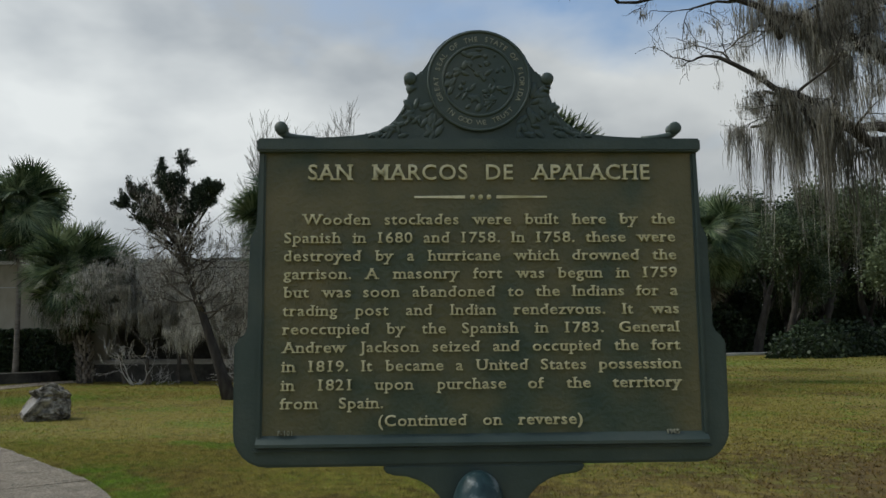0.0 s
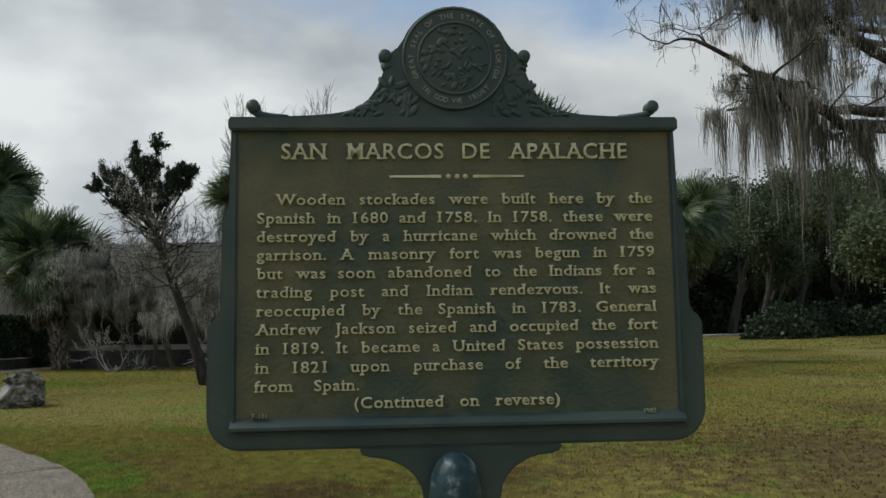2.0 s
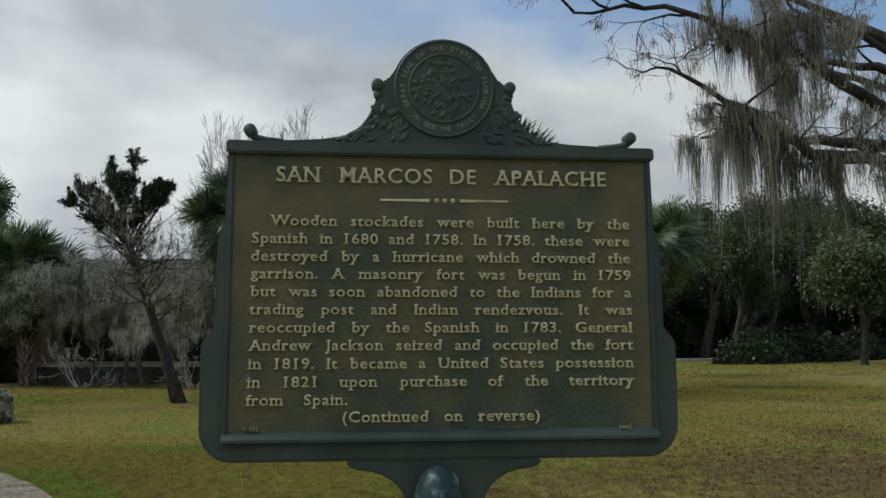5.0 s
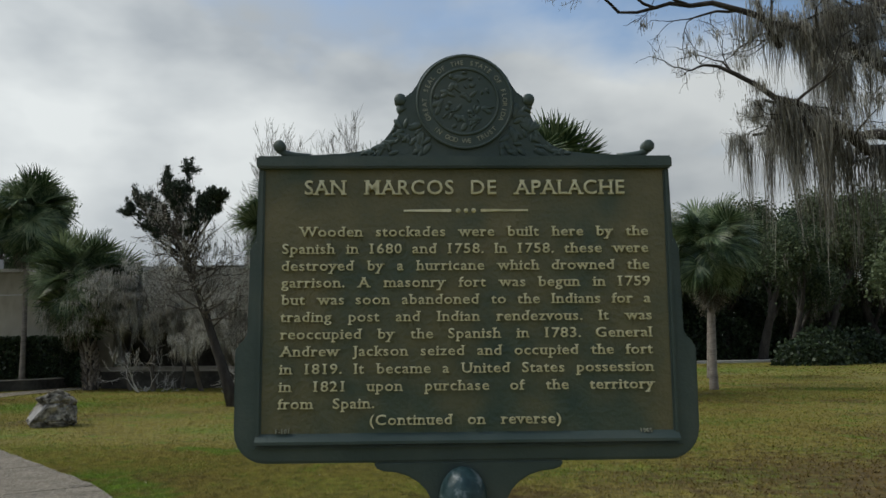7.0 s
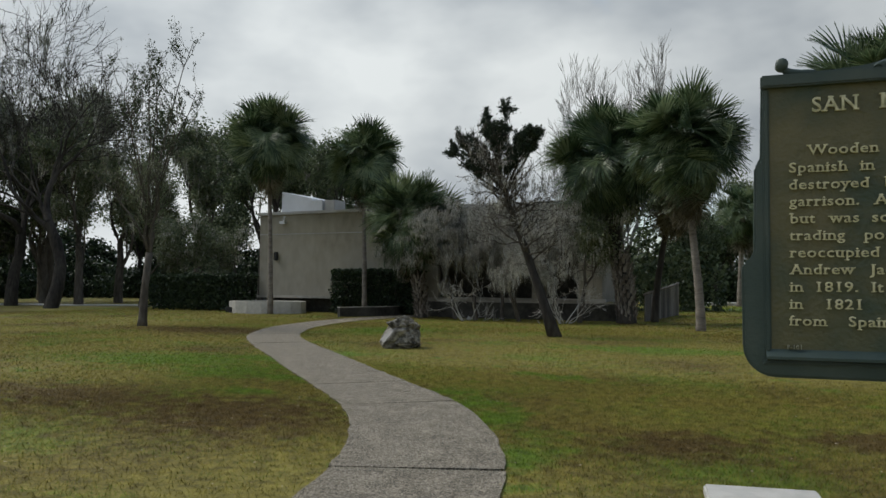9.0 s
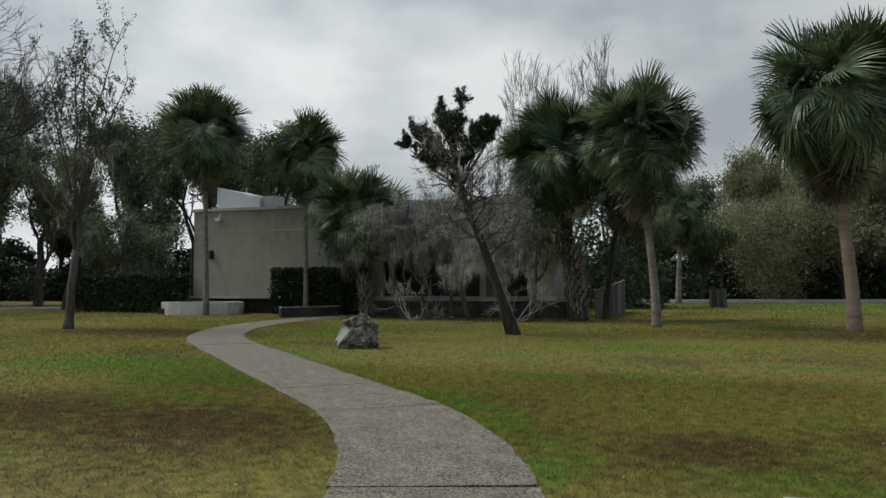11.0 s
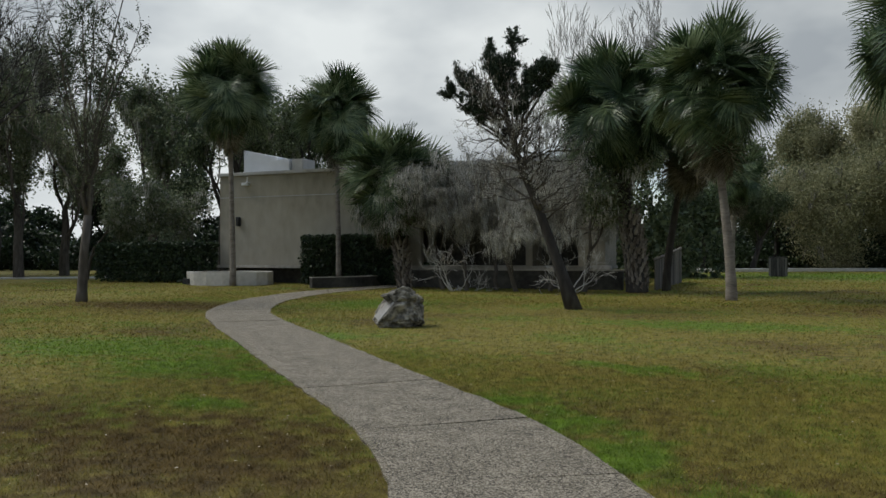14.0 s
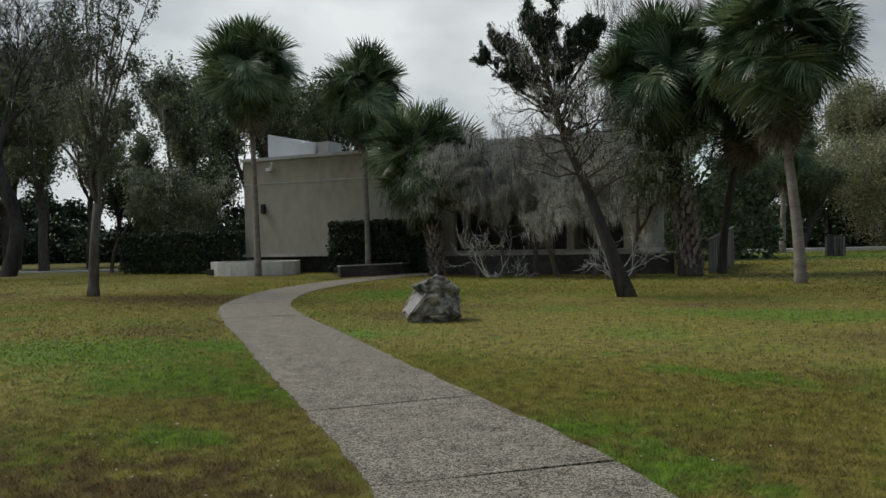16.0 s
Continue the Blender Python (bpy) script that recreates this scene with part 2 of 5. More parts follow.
M = {
    "lawn": lawn_material("lawn_soil", False),
    "blade": lawn_material("grass_blade", True),
    "aggregate": material("exposed_aggregate_concrete", [(0.042, 0.034, 0.023), (0.165, 0.14, 0.1), (0.37, 0.325, 0.25)], 30, 0.85, 0.6, 140, large=0.42, cells=115),
    "concrete": material("weathered_concrete", [(0.2, 0.19, 0.165), (0.31, 0.29, 0.25), (0.4, 0.375, 0.33)], 5, 0.9, 0.3, 40),
    "render": material("tan_stucco", [(0.21, 0.192, 0.155), (0.29, 0.268, 0.217), (0.34, 0.315, 0.258)], 3, 0.9, 0.25, 60, stretch_by=(1, 1, 0.5)),
    # low tone; at porch and retaining wall it puts deep shade into the colour
    "dark_wall": material("dark_and_shaded_concrete", [(0.03, 0.029, 0.026), (0.06, 0.057, 0.05), (0.1, 0.095, 0.08)], 6, 0.9, 0.4, 30),
    "pale_concrete": material("pale_concrete", [(0.36, 0.35, 0.32), (0.46, 0.44, 0.4), (0.55, 0.53, 0.49)], 6, 0.85, 0.25, 50),
    "metal_white": material("white_roof_metal", [(0.55, 0.57, 0.6), (0.68, 0.7, 0.73)], 2, 0.45, 0.05),
    "fascia": material("grey_roof_edge", [(0.3, 0.3, 0.29), (0.42, 0.42, 0.41)], 4, 0.6, 0.1),
    "black": material("black_fitting", [(0.015, 0.015, 0.015), (0.03, 0.03, 0.03)], 20, 0.5, 0.1),
    "bronze": material("green_painted_casting", [(0.032, 0.053, 0.048), (0.057, 0.079, 0.069), (0.094, 0.109, 0.09)], 7, 0.42, 0.1, 90),
    "panel": material("brown_weathered_panel", [(0.026, 0.058, 0.05), (0.068, 0.088, 0.06), (0.13, 0.12, 0.064), (0.185, 0.157, 0.083)], 9, 0.4, 0.25, 90, large=0.7),
    "gold": material("worn_gilt_letter", [(0.4, 0.365, 0.2), (0.58, 0.535, 0.32), (0.74, 0.69, 0.47), (0.82, 0.78, 0.58)], 30, 0.42, 0.12, 200, large=0.4),
    "dull_gold": material("dull_gilt_edge", [(0.26, 0.265, 0.2), (0.42, 0.42, 0.33)], 60, 0.6, 0.1),
    "post": material("chipped_blue_green_post", [(0.012, 0.03, 0.034), (0.018, 0.042, 0.046), (0.03, 0.06, 0.065), (0.2, 0.24, 0.25)], 34, 0.4, 0.15, 60, large=0.25),
    "bark": material("grey_brown_bark", [(0.04, 0.034, 0.028), (0.09, 0.078, 0.064), (0.15, 0.135, 0.115)], 9, 0.95, 0.8, 18, stretch_by=(1, 1, 0.3)),
    "dark_bark": material("dark_bark", [(0.018, 0.016, 0.014), (0.042, 0.037, 0.032), (0.075, 0.068, 0.058)], 9, 0.95, 0.8, 18, stretch_by=(1, 1, 0.3)),
    "grey_twig": material("lichen_grey_twig", [(0.1, 0.098, 0.09), (0.19, 0.187, 0.172), (0.3, 0.295, 0.275)], 12, 0.95, 0.4, 30),
    "pale_bark": material("pale_bare_twig", [(0.35, 0.33, 0.3), (0.52, 0.5, 0.46), (0.65, 0.63, 0.59)], 12, 0.9, 0.4, 30),
    "palm_bark": material("ringed_palm_bark", [(0.11, 0.095, 0.08), (0.2, 0.175, 0.15), (0.29, 0.26, 0.225)], 6, 0.95, 0.7, 14, stretch_by=(1, 1, 4)),
    "tan_bark": material("tan_palm_bark", [(0.15, 0.11, 0.08), (0.25, 0.19, 0.14), (0.33, 0.26, 0.2)], 6, 0.95, 0.7, 14, stretch_by=(1, 1, 4)),
    "boot": material("grey_leaf_boot", [(0.09, 0.075, 0.06), (0.18, 0.155, 0.13), (0.28, 0.25, 0.21)], 14, 0.95, 0.5, random_object=0.3),
    "frond": material("green_palm_leaf", [(0.036, 0.064, 0.03), (0.088, 0.132, 0.06), (0.21, 0.26, 0.14)], 5, 0.33, 0.0, thin=True, island=0.25, random_object=0.4),
    "dead_frond": material("dead_palm_leaf", [(0.05, 0.045, 0.032), (0.13, 0.115, 0.08), (0.28, 0.25, 0.19)], 5, 0.8, 0.0, thin=True, island=0.3, random_object=0.3),
    "cedar_leaf": material("dark_cedar_foliage", [(0.012, 0.022, 0.013), (0.028, 0.045, 0.026), (0.055, 0.075, 0.045)], 3, 0.7, 0.0, thin=True, island=0.5),
    "oak_leaf": material("dark_green_leaf", [(0.032, 0.05, 0.024), (0.072, 0.1, 0.048), (0.145, 0.178, 0.09)], 0.6, 0.55, 0.0, thin=True, island=0.4, random_object=0.3),
    "olive_leaf": material("olive_brown_leaf", [(0.15, 0.16, 0.08), (0.27, 0.265, 0.145), (0.38, 0.36, 0.22)], 0.5, 0.7, 0.0, thin=True, island=0.4, random_object=0.2),
    "sparse_leaf": material("sparse_winter_leaf", [(0.085, 0.112, 0.06), (0.16, 0.188, 0.105), (0.25, 0.275, 0.17)], 1, 0.7, 0.0, thin=True, island=0.4),
    # clipped hedges, and thickets whose shade is put into this dark leaf colour
    "hedge_leaf": material("hedge_and_shaded_thicket_leaf", [(0.012, 0.022, 0.01), (0.026, 0.043, 0.02), (0.05, 0.075, 0.035)], 2, 0.5, 0.0, thin=True, island=0.5),
    "moss": material("grey_hanging_moss", [(0.24, 0.235, 0.2), (0.4, 0.39, 0.345), (0.55, 0.54, 0.49)], 1.5, 0.95, 0.0, thin=True, island=0.5),
    "dark_moss": material("dark_green_grey_moss", [(0.1, 0.106, 0.085), (0.19, 0.197, 0.165), (0.31, 0.315, 0.27)], 1.5, 0.95, 0.0, thin=True, island=0.5),
    "moss_leaf": material("grey_green_epiphyte", [(0.06, 0.072, 0.05), (0.13, 0.145, 0.105), (0.22, 0.235, 0.18)], 1.0, 0.8, 0.0, thin=True, island=0.4),
    "grey_moss": material("grey_brown_hanging_moss", [(0.17, 0.16, 0.135), (0.29, 0.278, 0.24), (0.43, 0.42, 0.375)], 1.5, 0.95, 0.0, thin=True, island=0.5),
    "brown_moss": material("brown_grey_hanging_moss", [(0.1, 0.093, 0.074), (0.2, 0.188, 0.155), (0.34, 0.325, 0.28)], 1.5, 0.95, 0.0, thin=True, island=0.5),
    "rock": material("weathered_limestone", [(0.03, 0.027, 0.022), (0.14, 0.128, 0.105), (0.38, 0.355, 0.3)], 9, 0.95, 1.0, 16, large=0.3),
    "plaque": material("pale_metal_plaque", [(0.17, 0.163, 0.152), (0.29, 0.28, 0.265)], 18, 0.6, 0.2),
    "wood": material("weathered_board", [(0.05, 0.046, 0.04), (0.11, 0.1, 0.088), (0.2, 0.185, 0.16)], 5, 0.9, 0.4, 20, stretch_by=(3, 3, 0.3), random_object=0.3),
    "litter": material("dry_fallen_leaf", [(0.12, 0.08, 0.04), (0.24, 0.17, 0.09), (0.4, 0.34, 0.25)], 3, 0.8, 0.0, island=0.9),
}


# ---- building helpers ----
class Soup:
    """Vertices and faces gathered for one mesh."""

    def __init__(self):
        self.v, self.f = [], []

    def tube(self, pts, rads, n=7, cap=True):
        base, up = len(self.v), Vector((0, 0, 1))
        for i, (p, r) in enumerate(zip(pts, rads)):
            d = (pts[min(i + 1, len(pts) - 1)] - pts[max(i - 1, 0)]).normalized()
            a = d.cross(up if abs(d.z) < 0.9 else Vector((1, 0, 0))).normalized()
            b = d.cross(a)
            for k in range(n):
                w = 2 * math.pi * k / n
                self.v.append(p + (a * math.cos(w) + b * math.sin(w)) * r)
        for i in range(len(pts) - 1):
            for k in range(n):
                q = base + i * n
                self.f.append((q + k, q + (k + 1) % n, q + n + (k + 1) % n, q + n + k))
        if cap:
            self.f.append(tuple(range(base + (len(pts) - 1) * n, base + len(pts) * n)))
            self.f.append(tuple(range(base + n - 1, base - 1, -1)))

    def box(self, x0, y0, z0, x1, y1, z1, m=None):
        base = len(self.v)
        for x in (x0, x1):
            for y in (y0, y1):
                for z in (z0, z1):
                    p = Vector((x, y, z))
                    self.v.append(m @ p if m else p)
        for q in ((0, 1, 3, 2), (4, 6, 7, 5), (0, 4, 5, 1), (2, 3, 7, 6), (0, 2, 6, 4), (1, 5, 7, 3)):
            self.f.append(tuple(base + i for i in q))

    def mesh(self, name, mat, smooth=True):
        me = bpy.data.meshes.new(name)
        me.from_pydata([tuple(p) for p in self.v], [], self.f)
        me.materials.append(mat)
        if smooth:
            me.shade_smooth()
        me.update()
        return me


def quads(name, verts, mat, sides=4):
    """A mesh of loose faces from an array of corners, in runs of three or four."""
    verts = np.asarray(verts, np.float32).reshape(-1, 3)
    count = len(verts) // sides
    me = bpy.data.meshes.new(name)
    me.vertices.add(len(verts))
    me.vertices.foreach_set("co", verts.ravel())
    me.loops.add(len(verts))
    me.loops.foreach_set("vertex_index", np.arange(len(verts), dtype=np.int32))
    me.polygons.add(count)
    me.polygons.foreach_set("loop_start", np.arange(count, dtype=np.int32) * sides)
    me.materials.append(mat)
    me.update(calc_edges=True)
    return me


def bevelled(bm, width, name, mat, segments=2):
    bmesh.ops.remove_doubles(bm, verts=bm.verts, dist=1e-5)
    bmesh.ops.recalc_face_normals(bm, faces=bm.faces)
    if width:
        edges = [e for e in bm.edges if len(e.link_faces) == 2 and e.calc_face_angle() > 0.5]
        bmesh.ops.bevel(bm, geom=edges, offset=width, segments=segments, affect="EDGES", clamp_overlap=True)
    me = bpy.data.meshes.new(name)
    bm.to_mesh(me)
    bm.free()
    me.materials.append(mat)
    return me


def block(name, mat, x0, y0, z0, x1, y1, z1, bevel=0.01):
    s = Soup()
    s.box(x0, y0, z0, x1, y1, z1)
    me = s.mesh(name, mat, False)
    bm = bmesh.new()
    bm.from_mesh(me)
    bpy.data.meshes.remove(me)
    return bevelled(bm, bevel, name, mat)


def outline(name, mat, pts, y0, y1, bevel=0.0, segments=2):
    """A plate with that outline in x and z, from y0 to y1."""
    bm = bmesh.new()
    face = bm.faces.new([bm.verts.new((x, y0, z)) for x, z in pts])
    made = bmesh.ops.extrude_face_region(bm, geom=[face])
    bmesh.ops.translate(bm, vec=(0, y1 - y0, 0), verts=[g for g in made["geom"] if isinstance(g, bmesh.types.BMVert)])
    return bevelled(bm, bevel, name, mat, segments)


def part(name, me, parent, label="", m=None):
    ob = new(name, me)
    ob.parent = parent
    if m is not None:
        ob.matrix_basis = m
    return tagged(ob, label) if label else ob


def thing(name, label, category, place=(0, 0, 0), turn=0, group="", kind="", me=None):
    ob = new(name, me)
    ob.matrix_basis = pose(*place, 0, 0, turn)
    return tagged(ob, label, category, group, kind)


def rand_units(rng, n):
    v = rng.normal(size=(n, 3))
    return v / np.linalg.norm(v, axis=1)[:, None]


def leaf_mesh(name, tips, n, spread, size, mat, rng, slim=0.5, droop=0.0):
    tips = np.asarray([tuple(t) for t in tips])
    c = tips[rng.integers(0, len(tips), n)] + rng.normal(size=(n, 3)) * spread
    a = rand_units(rng, n)
    a[:, 2] -= droop
    b = np.cross(a, rand_units(rng, n))
    b /= np.linalg.norm(b, axis=1)[:, None] + 1e-6
    s = size * rng.uniform(0.6, 1.4, (n, 1))
    return quads(name, np.stack([c - a * s, c + b * s * slim, c + a * s, c - b * s * slim], 1), mat)


def moss_mesh(name, tips, clumps, strands, length, mat, rng, width=0.03, spread=0.12):
    """Hanging moss: tapering beards of many fine wavering strands below the given points."""
    tips = np.asarray([tuple(t) for t in tips])
    base = np.repeat(tips[rng.integers(0, len(tips), clumps)] + rng.normal(size=(clumps, 3)) * (spread, spread, 0.03), strands, 0)
    size = np.repeat(0.12 + 0.88 * rng.uniform(0.1, 1.0, clumps) ** 2.2, strands)
    fat = np.repeat(rng.uniform(0.5, 1.5, clumps), strands)
    drift = np.repeat(rng.normal(size=(clumps, 3)) * (0.06, 0.06, 0.0), strands, 0)
    n = len(base)
    off = rng.normal(size=(n, 3)) * (spread, spread, 0.05) * fat[:, None]
    out = np.linalg.norm(off[:, :2], axis=1) / (spread * fat + 1e-6)
    base = base + off
    long = length * size * rng.uniform(0.3, 1.0, n) * (1.15 - 0.3 * np.minimum(out, 2.5)).clip(0.25, 1.2)
    side = rng.uniform(0, math.pi, n)
    across = np.stack([np.cos(side), np.sin(side), np.zeros(n)], 1)
    rows, sway, steps = [], np.zeros((n, 3)), (0.5, 1.0, 0.9, 0.75, 0.45, 0.08) if width < 0.02 else (0.7, 1.0, 0.5, 0.08)
    for j, w in enumerate(steps):
        if j:
            sway = sway + (rng.normal(size=(n, 3)) * (0.03, 0.03, 0.0) + drift * 0.3 - off * (0.1, 0.1, 0)) * np.minimum(1, long)[:, None]
        c = base + sway
        c[:, 2] -= long * j / (len(steps) - 1)
        h = across * (width * w * rng.uniform(0.5, 1.4, (n, 1)))
        rows.append((c - h, c + h))
    verts = np.concatenate([np.stack([rows[j][0], rows[j][1], rows[j + 1][1], rows[j + 1][0]], 1) for j in range(len(steps) - 1)])
    return quads(name, verts, mat)


def plume_mesh(name, stems, n, mat, rng, thick=0.1, size=0.026):
    """Upswept tapering sprays of scale foliage; stems are pairs of foot and tip."""
    foot = np.asarray([tuple(a) for a, _ in stems])
    axis = np.asarray([tuple(b) for _, b in stems]) - foot
    k = rng.integers(0, len(stems), n)
    t = rng.uniform(0, 1, (n, 1)) ** 0.8
    c = foot[k] + axis[k] * t + rng.normal(size=(n, 3)) * thick * (0.12 + 0.88 * (1 - t)) * np.minimum(1, 0.35 + 2.5 * t)
    a = axis[k] / (np.linalg.norm(axis[k], axis=1)[:, None] + 1e-6) + rand_units(rng, n) * 0.7
    b = np.cross(a, rand_units(rng, n))
    b /= np.linalg.norm(b, axis=1)[:, None] + 1e-6
    s = size * rng.uniform(0.6, 1.5, (n, 1))
    return quads(name, np.stack([c - a * s, c + b * s * 0.4, c + a * s, c - b * s * 0.4], 1), mat)


def grow(s, p, d, length, r, level, tips, rng, spread=0.6, up=0.06, kids=(2, 3), shrink=0.74, wob=0.16, thin=0.62, least=0.007):
    """A limb that wavers, tapers and forks."""
    r = max(r, least)
    pts, rads, n = [p], [r], 4
    for i in range(n):
        d = (d + Vector(rng.normal(size=3)) * wob + Vector((0, 0, up))).normalized()
        p = p + d * (length / n)
        pts.append(p)
        rads.append(r * (1 - 0.42 * (i + 1) / n))
    s.tube(pts, rads, 9 if level > 4 else 6 if level > 2 else 3, cap=level < 2)
    if level <= 2:
        tips.extend(pts[1:])
    if level == 0:
        return
    for k in range(int(rng.integers(kids[0], kids[1] + 1))):
        side = d.cross(Vector(rng.normal(size=3))).normalized()
        nd = (d * math.cos(spread) + side * math.sin(spread) * rng.uniform(0.5, 1.2)).normalized()
        at = pts[-1] if k == 0 else pts[int(rng.integers(2, 5))]
        grow(s, at, nd, length * shrink * rng.uniform(0.8, 1.15), rads[-1] * (0.95 if k == 0 else thin / 0.58 * 0.7), level - 1, tips, rng, spread, up, kids, shrink, wob, thin, least)


# ---- ground, walk, roads ----
def smooth_line(pts, step=0.25):
    """A smooth line through a few control points, in even steps."""
    p = [Vector((*q, 0)) for q in pts]
    p = [2 * p[0] - p[1]] + p + [2 * p[-1] - p[-2]]
    out = []
    for i in range(1, len(p) - 2):
        n = max(2, int((p[i + 1] - p[i]).length / step))
        for k in range(n):
            t = k / n
            out.append(0.5 * (2 * p[i] + (p[i + 1] - p[i - 1]) * t + (2 * p[i - 1] - 5 * p[i] + 4 * p[i + 1] - p[i + 2]) * t * t + (3 * p[i] - p[i - 1] - 3 * p[i + 1] + p[i + 2]) * t ** 3))
    return out + [p[-2]]


def strip(s, line, half, z0, z1, rng=None):
    """A slab along the line, with upright edges; with rng its edges are a little uneven."""
    base = len(s.v)
    for i, p in enumerate(line):
        d = (line[min(i + 1, len(line) - 1)] - line[max(i - 1, 0)]).normalized()
        side = Vector((d.y, -d.x, 0))
        a, b = (half + (rng.normal() * 0.012 if rng else 0) for _ in range(2))
        for q, z in ((p - side * a, z0), (p - side * a, z1), (p + side * b, z1), (p + side * b, z0)):
            s.v.append(Vector((q.x, q.y, z)))
    for i in range(len(line) - 1):
        q = base + 4 * i
        for k in range(3):
            s.f.append((q + k, q + k + 1, q + 5 + k, q + 4 + k))
    e = base + 4 * (len(line) - 1)
    s.f.append((base, base + 1, base + 2, base + 3))
    s.f.append((e + 3, e + 2, e + 1, e))


gs = Soup()
rings = [0, 6, 12, 20, 32, 50, 80, 130, 250, 600, 2000]
gs.v.append(Vector((-6, 15, 0)))
for r in rings[1:]:
    for k in range(48):
        w = 2 * math.pi * k / 48
        gs.v.append(Vector((-6 + r * math.cos(w), 15 + r * math.sin(w), 0)))
for k in range(48):
    gs.f.append((0, 1 + k, 1 + (k + 1) % 48))
    for i in range(len(rings) - 2):
        a = 1 + 48 * i
        gs.f.append((a + k, a + 48 + k, a + 48 + (k + 1) % 48, a + (k + 1) % 48))
ground = thing("ground", "mown winter lawn, straw brown with green patches", "lawn", kind="structure", me=gs.mesh("ground", M["lawn"]))

WALK_LINE = smooth_line([(-2.2, -6.0), (-2.0, -1.5), (-2.1, 2.2), (-2.75, 4.67), (-3.22, 5.95), (-3.95, 7.3), (-4.95, 8.65), (-6.5, 10.2), (-8.3, 11.95), (-10.25, 13.9), (-12.5, 16.1), (-14.4, 18.2), (-15.9, 20.6), (-17.2, 23.6), (-18.0, 27.5), (-17.9, 31.5), (-17.4, 34.0)])
walkway = thing("pavement", "grey exposed-aggregate concrete walk winding across the lawn", "footpath", kind="structure")
rng = np.random.default_rng(5)
arc, marks = [0.0], []
for a, b in zip(WALK_LINE, WALK_LINE[1:]):
    arc.append(arc[-1] + (b - a).length)
for q in ((-3.0, 5.4), (-3.92, 7.28), (-4.93, 8.65), (-6.54, 10.21)):
    marks.append(min(range(len(WALK_LINE)), key=lambda i: (WALK_LINE[i].xy - Vector(q)).length))
cuts = sorted(set([0, 8, 16, 24, 32, *marks, *range(marks[-1] + 20, len(WALK_LINE) - 6, 14), len(WALK_LINE) - 1]))
for a, b in zip(cuts, cuts[1:]):
    line = [q.copy() for q in WALK_LINE[a:b + 1]]
    line[0] += (line[1] - line[0]).normalized() * 0.013
    line[-1] += (line[-2] - line[-1]).normalized() * 0.013
    s = Soup()
    strip(s, line, 0.75, -0.08, 0.022 + rng.normal() * 0.002, rng)
    part("slab", s.mesh("slab", M["aggregate"], False), walkway)
s = Soup()
strip(s, WALK_LINE, 0.74, -0.1, 0.008)
part("joint_bed", s.mesh("joint_bed", M["dark_wall"], False), walkway, "dark dirt in the joints")

for line, half, rise, label in (([(-9.5, 62), (-2, 65.5), (10, 70), (21, 75.5), (41, 89), (70, 110)], 1.3, 0.2, "pale concrete park road beyond the lawn"), ([(-70, 30), (-43, 36), (-40, 44), (-44, 58)], 0.9, 0.06, "pale footpath under the far trees")):
    s = Soup()
    strip(s, smooth_line(line, 2.0), half, -0.05, rise)
    thing("road", label, "path", kind="structure", me=s.mesh("road", M["pale_concrete"], False))

thing("paving_slab", "pale flat concrete slab set in the lawn", "slab", (-0.28, 5.55, 0), 12, me=block("paving_slab", M["pale_concrete"], -0.4, -0.4, -0.02, 0.4, 0.4, 0.07, 0.015))

# ---- the marker ----
marker = thing("historical_marker", "dark green cast historical marker with raised gilt lettering", "sign", (0.4835, 1.627, 0), 6.2)
right = [(0.505, 2.088), (0.509, 1.9), (0.512, 1.885), (0.523, 1.872), (0.526, 1.665), (0.533, 1.65), (0.55, 1.636), (0.554, 1.62), (0.553, 1.44)]
for k in range(7):
    w = math.pi / 2 * k / 6
    right.append((0.478 + 0.075 * math.cos(w), 1.435 - 0.075 * math.sin(w)))
plate_outline = right + [(-x, z) for x, z in reversed(right)]
part("plate", outline("plate", M["bronze"], plate_outline, -0.012, 0.03, 0.006), marker)
text_panel = part("panel", outline("panel", M["panel"], [(0.492, 2.064), (0.492, 1.42), (-0.492, 1.42), (-0.492, 2.064)], -0.0135, -0.011), marker, "brown-green weathered text panel")
for x0, z0, x1, z1, d in ((-0.507, 2.062, 0.507, 2.092, 0.034), (-0.51, 1.392, 0.51, 1.4, 0.02), (-0.502, 1.42, -0.488, 2.062, 0.02), (0.488, 1.42, 0.502, 2.062, 0.02)):
    part("moulding", block("moulding", M["bronze"], x0, -d, z0, x1, -0.005, z1, 0.004), marker)
s = Soup()
for x in (-0.5, 0.5):
    s.v += [Vector((x, y, z)) for y, z in ((-0.0125, 1.43), (-0.03, 1.412), (-0.03, 1.405), (-0.0115, 1.402))]
s.f += [(0, 1, 5, 4), (1, 2, 6, 5), (2, 3, 7, 6), (3, 0, 4, 7), (3, 2, 1, 0), (4, 5, 6, 7)]
part("sill_moulding", s.mesh("sill_moulding", M["bronze"], False), marker, "sloping lower moulding")
crest = []
for k in range(17):
    t = 1 - (1 - k / 16) ** 1.4
    crest.append((0.452 - 0.296 * t, 2.1 + 0.03 * t ** 3 + 0.1 * t ** 10))
crest = [(0.47, 2.09)] + crest + [(0.15, 2.25), (0.135, 2.255)]
for k in range(1, 16):
    w = radians(12) + radians(156) * k / 16
    crest.append((0.127 * math.cos(w), 2.233 + 0.127 * math.sin(w)))
crest += [(-0.135, 2.255), (-0.15, 2.25)] + [(-x, z) for x, z in reversed(crest[1:18])] + [(-0.47, 2.09)]
part("crest", outline("crest", M["bronze"], crest, -0.01, 0.02, 0.005), marker, "scrolled crest")
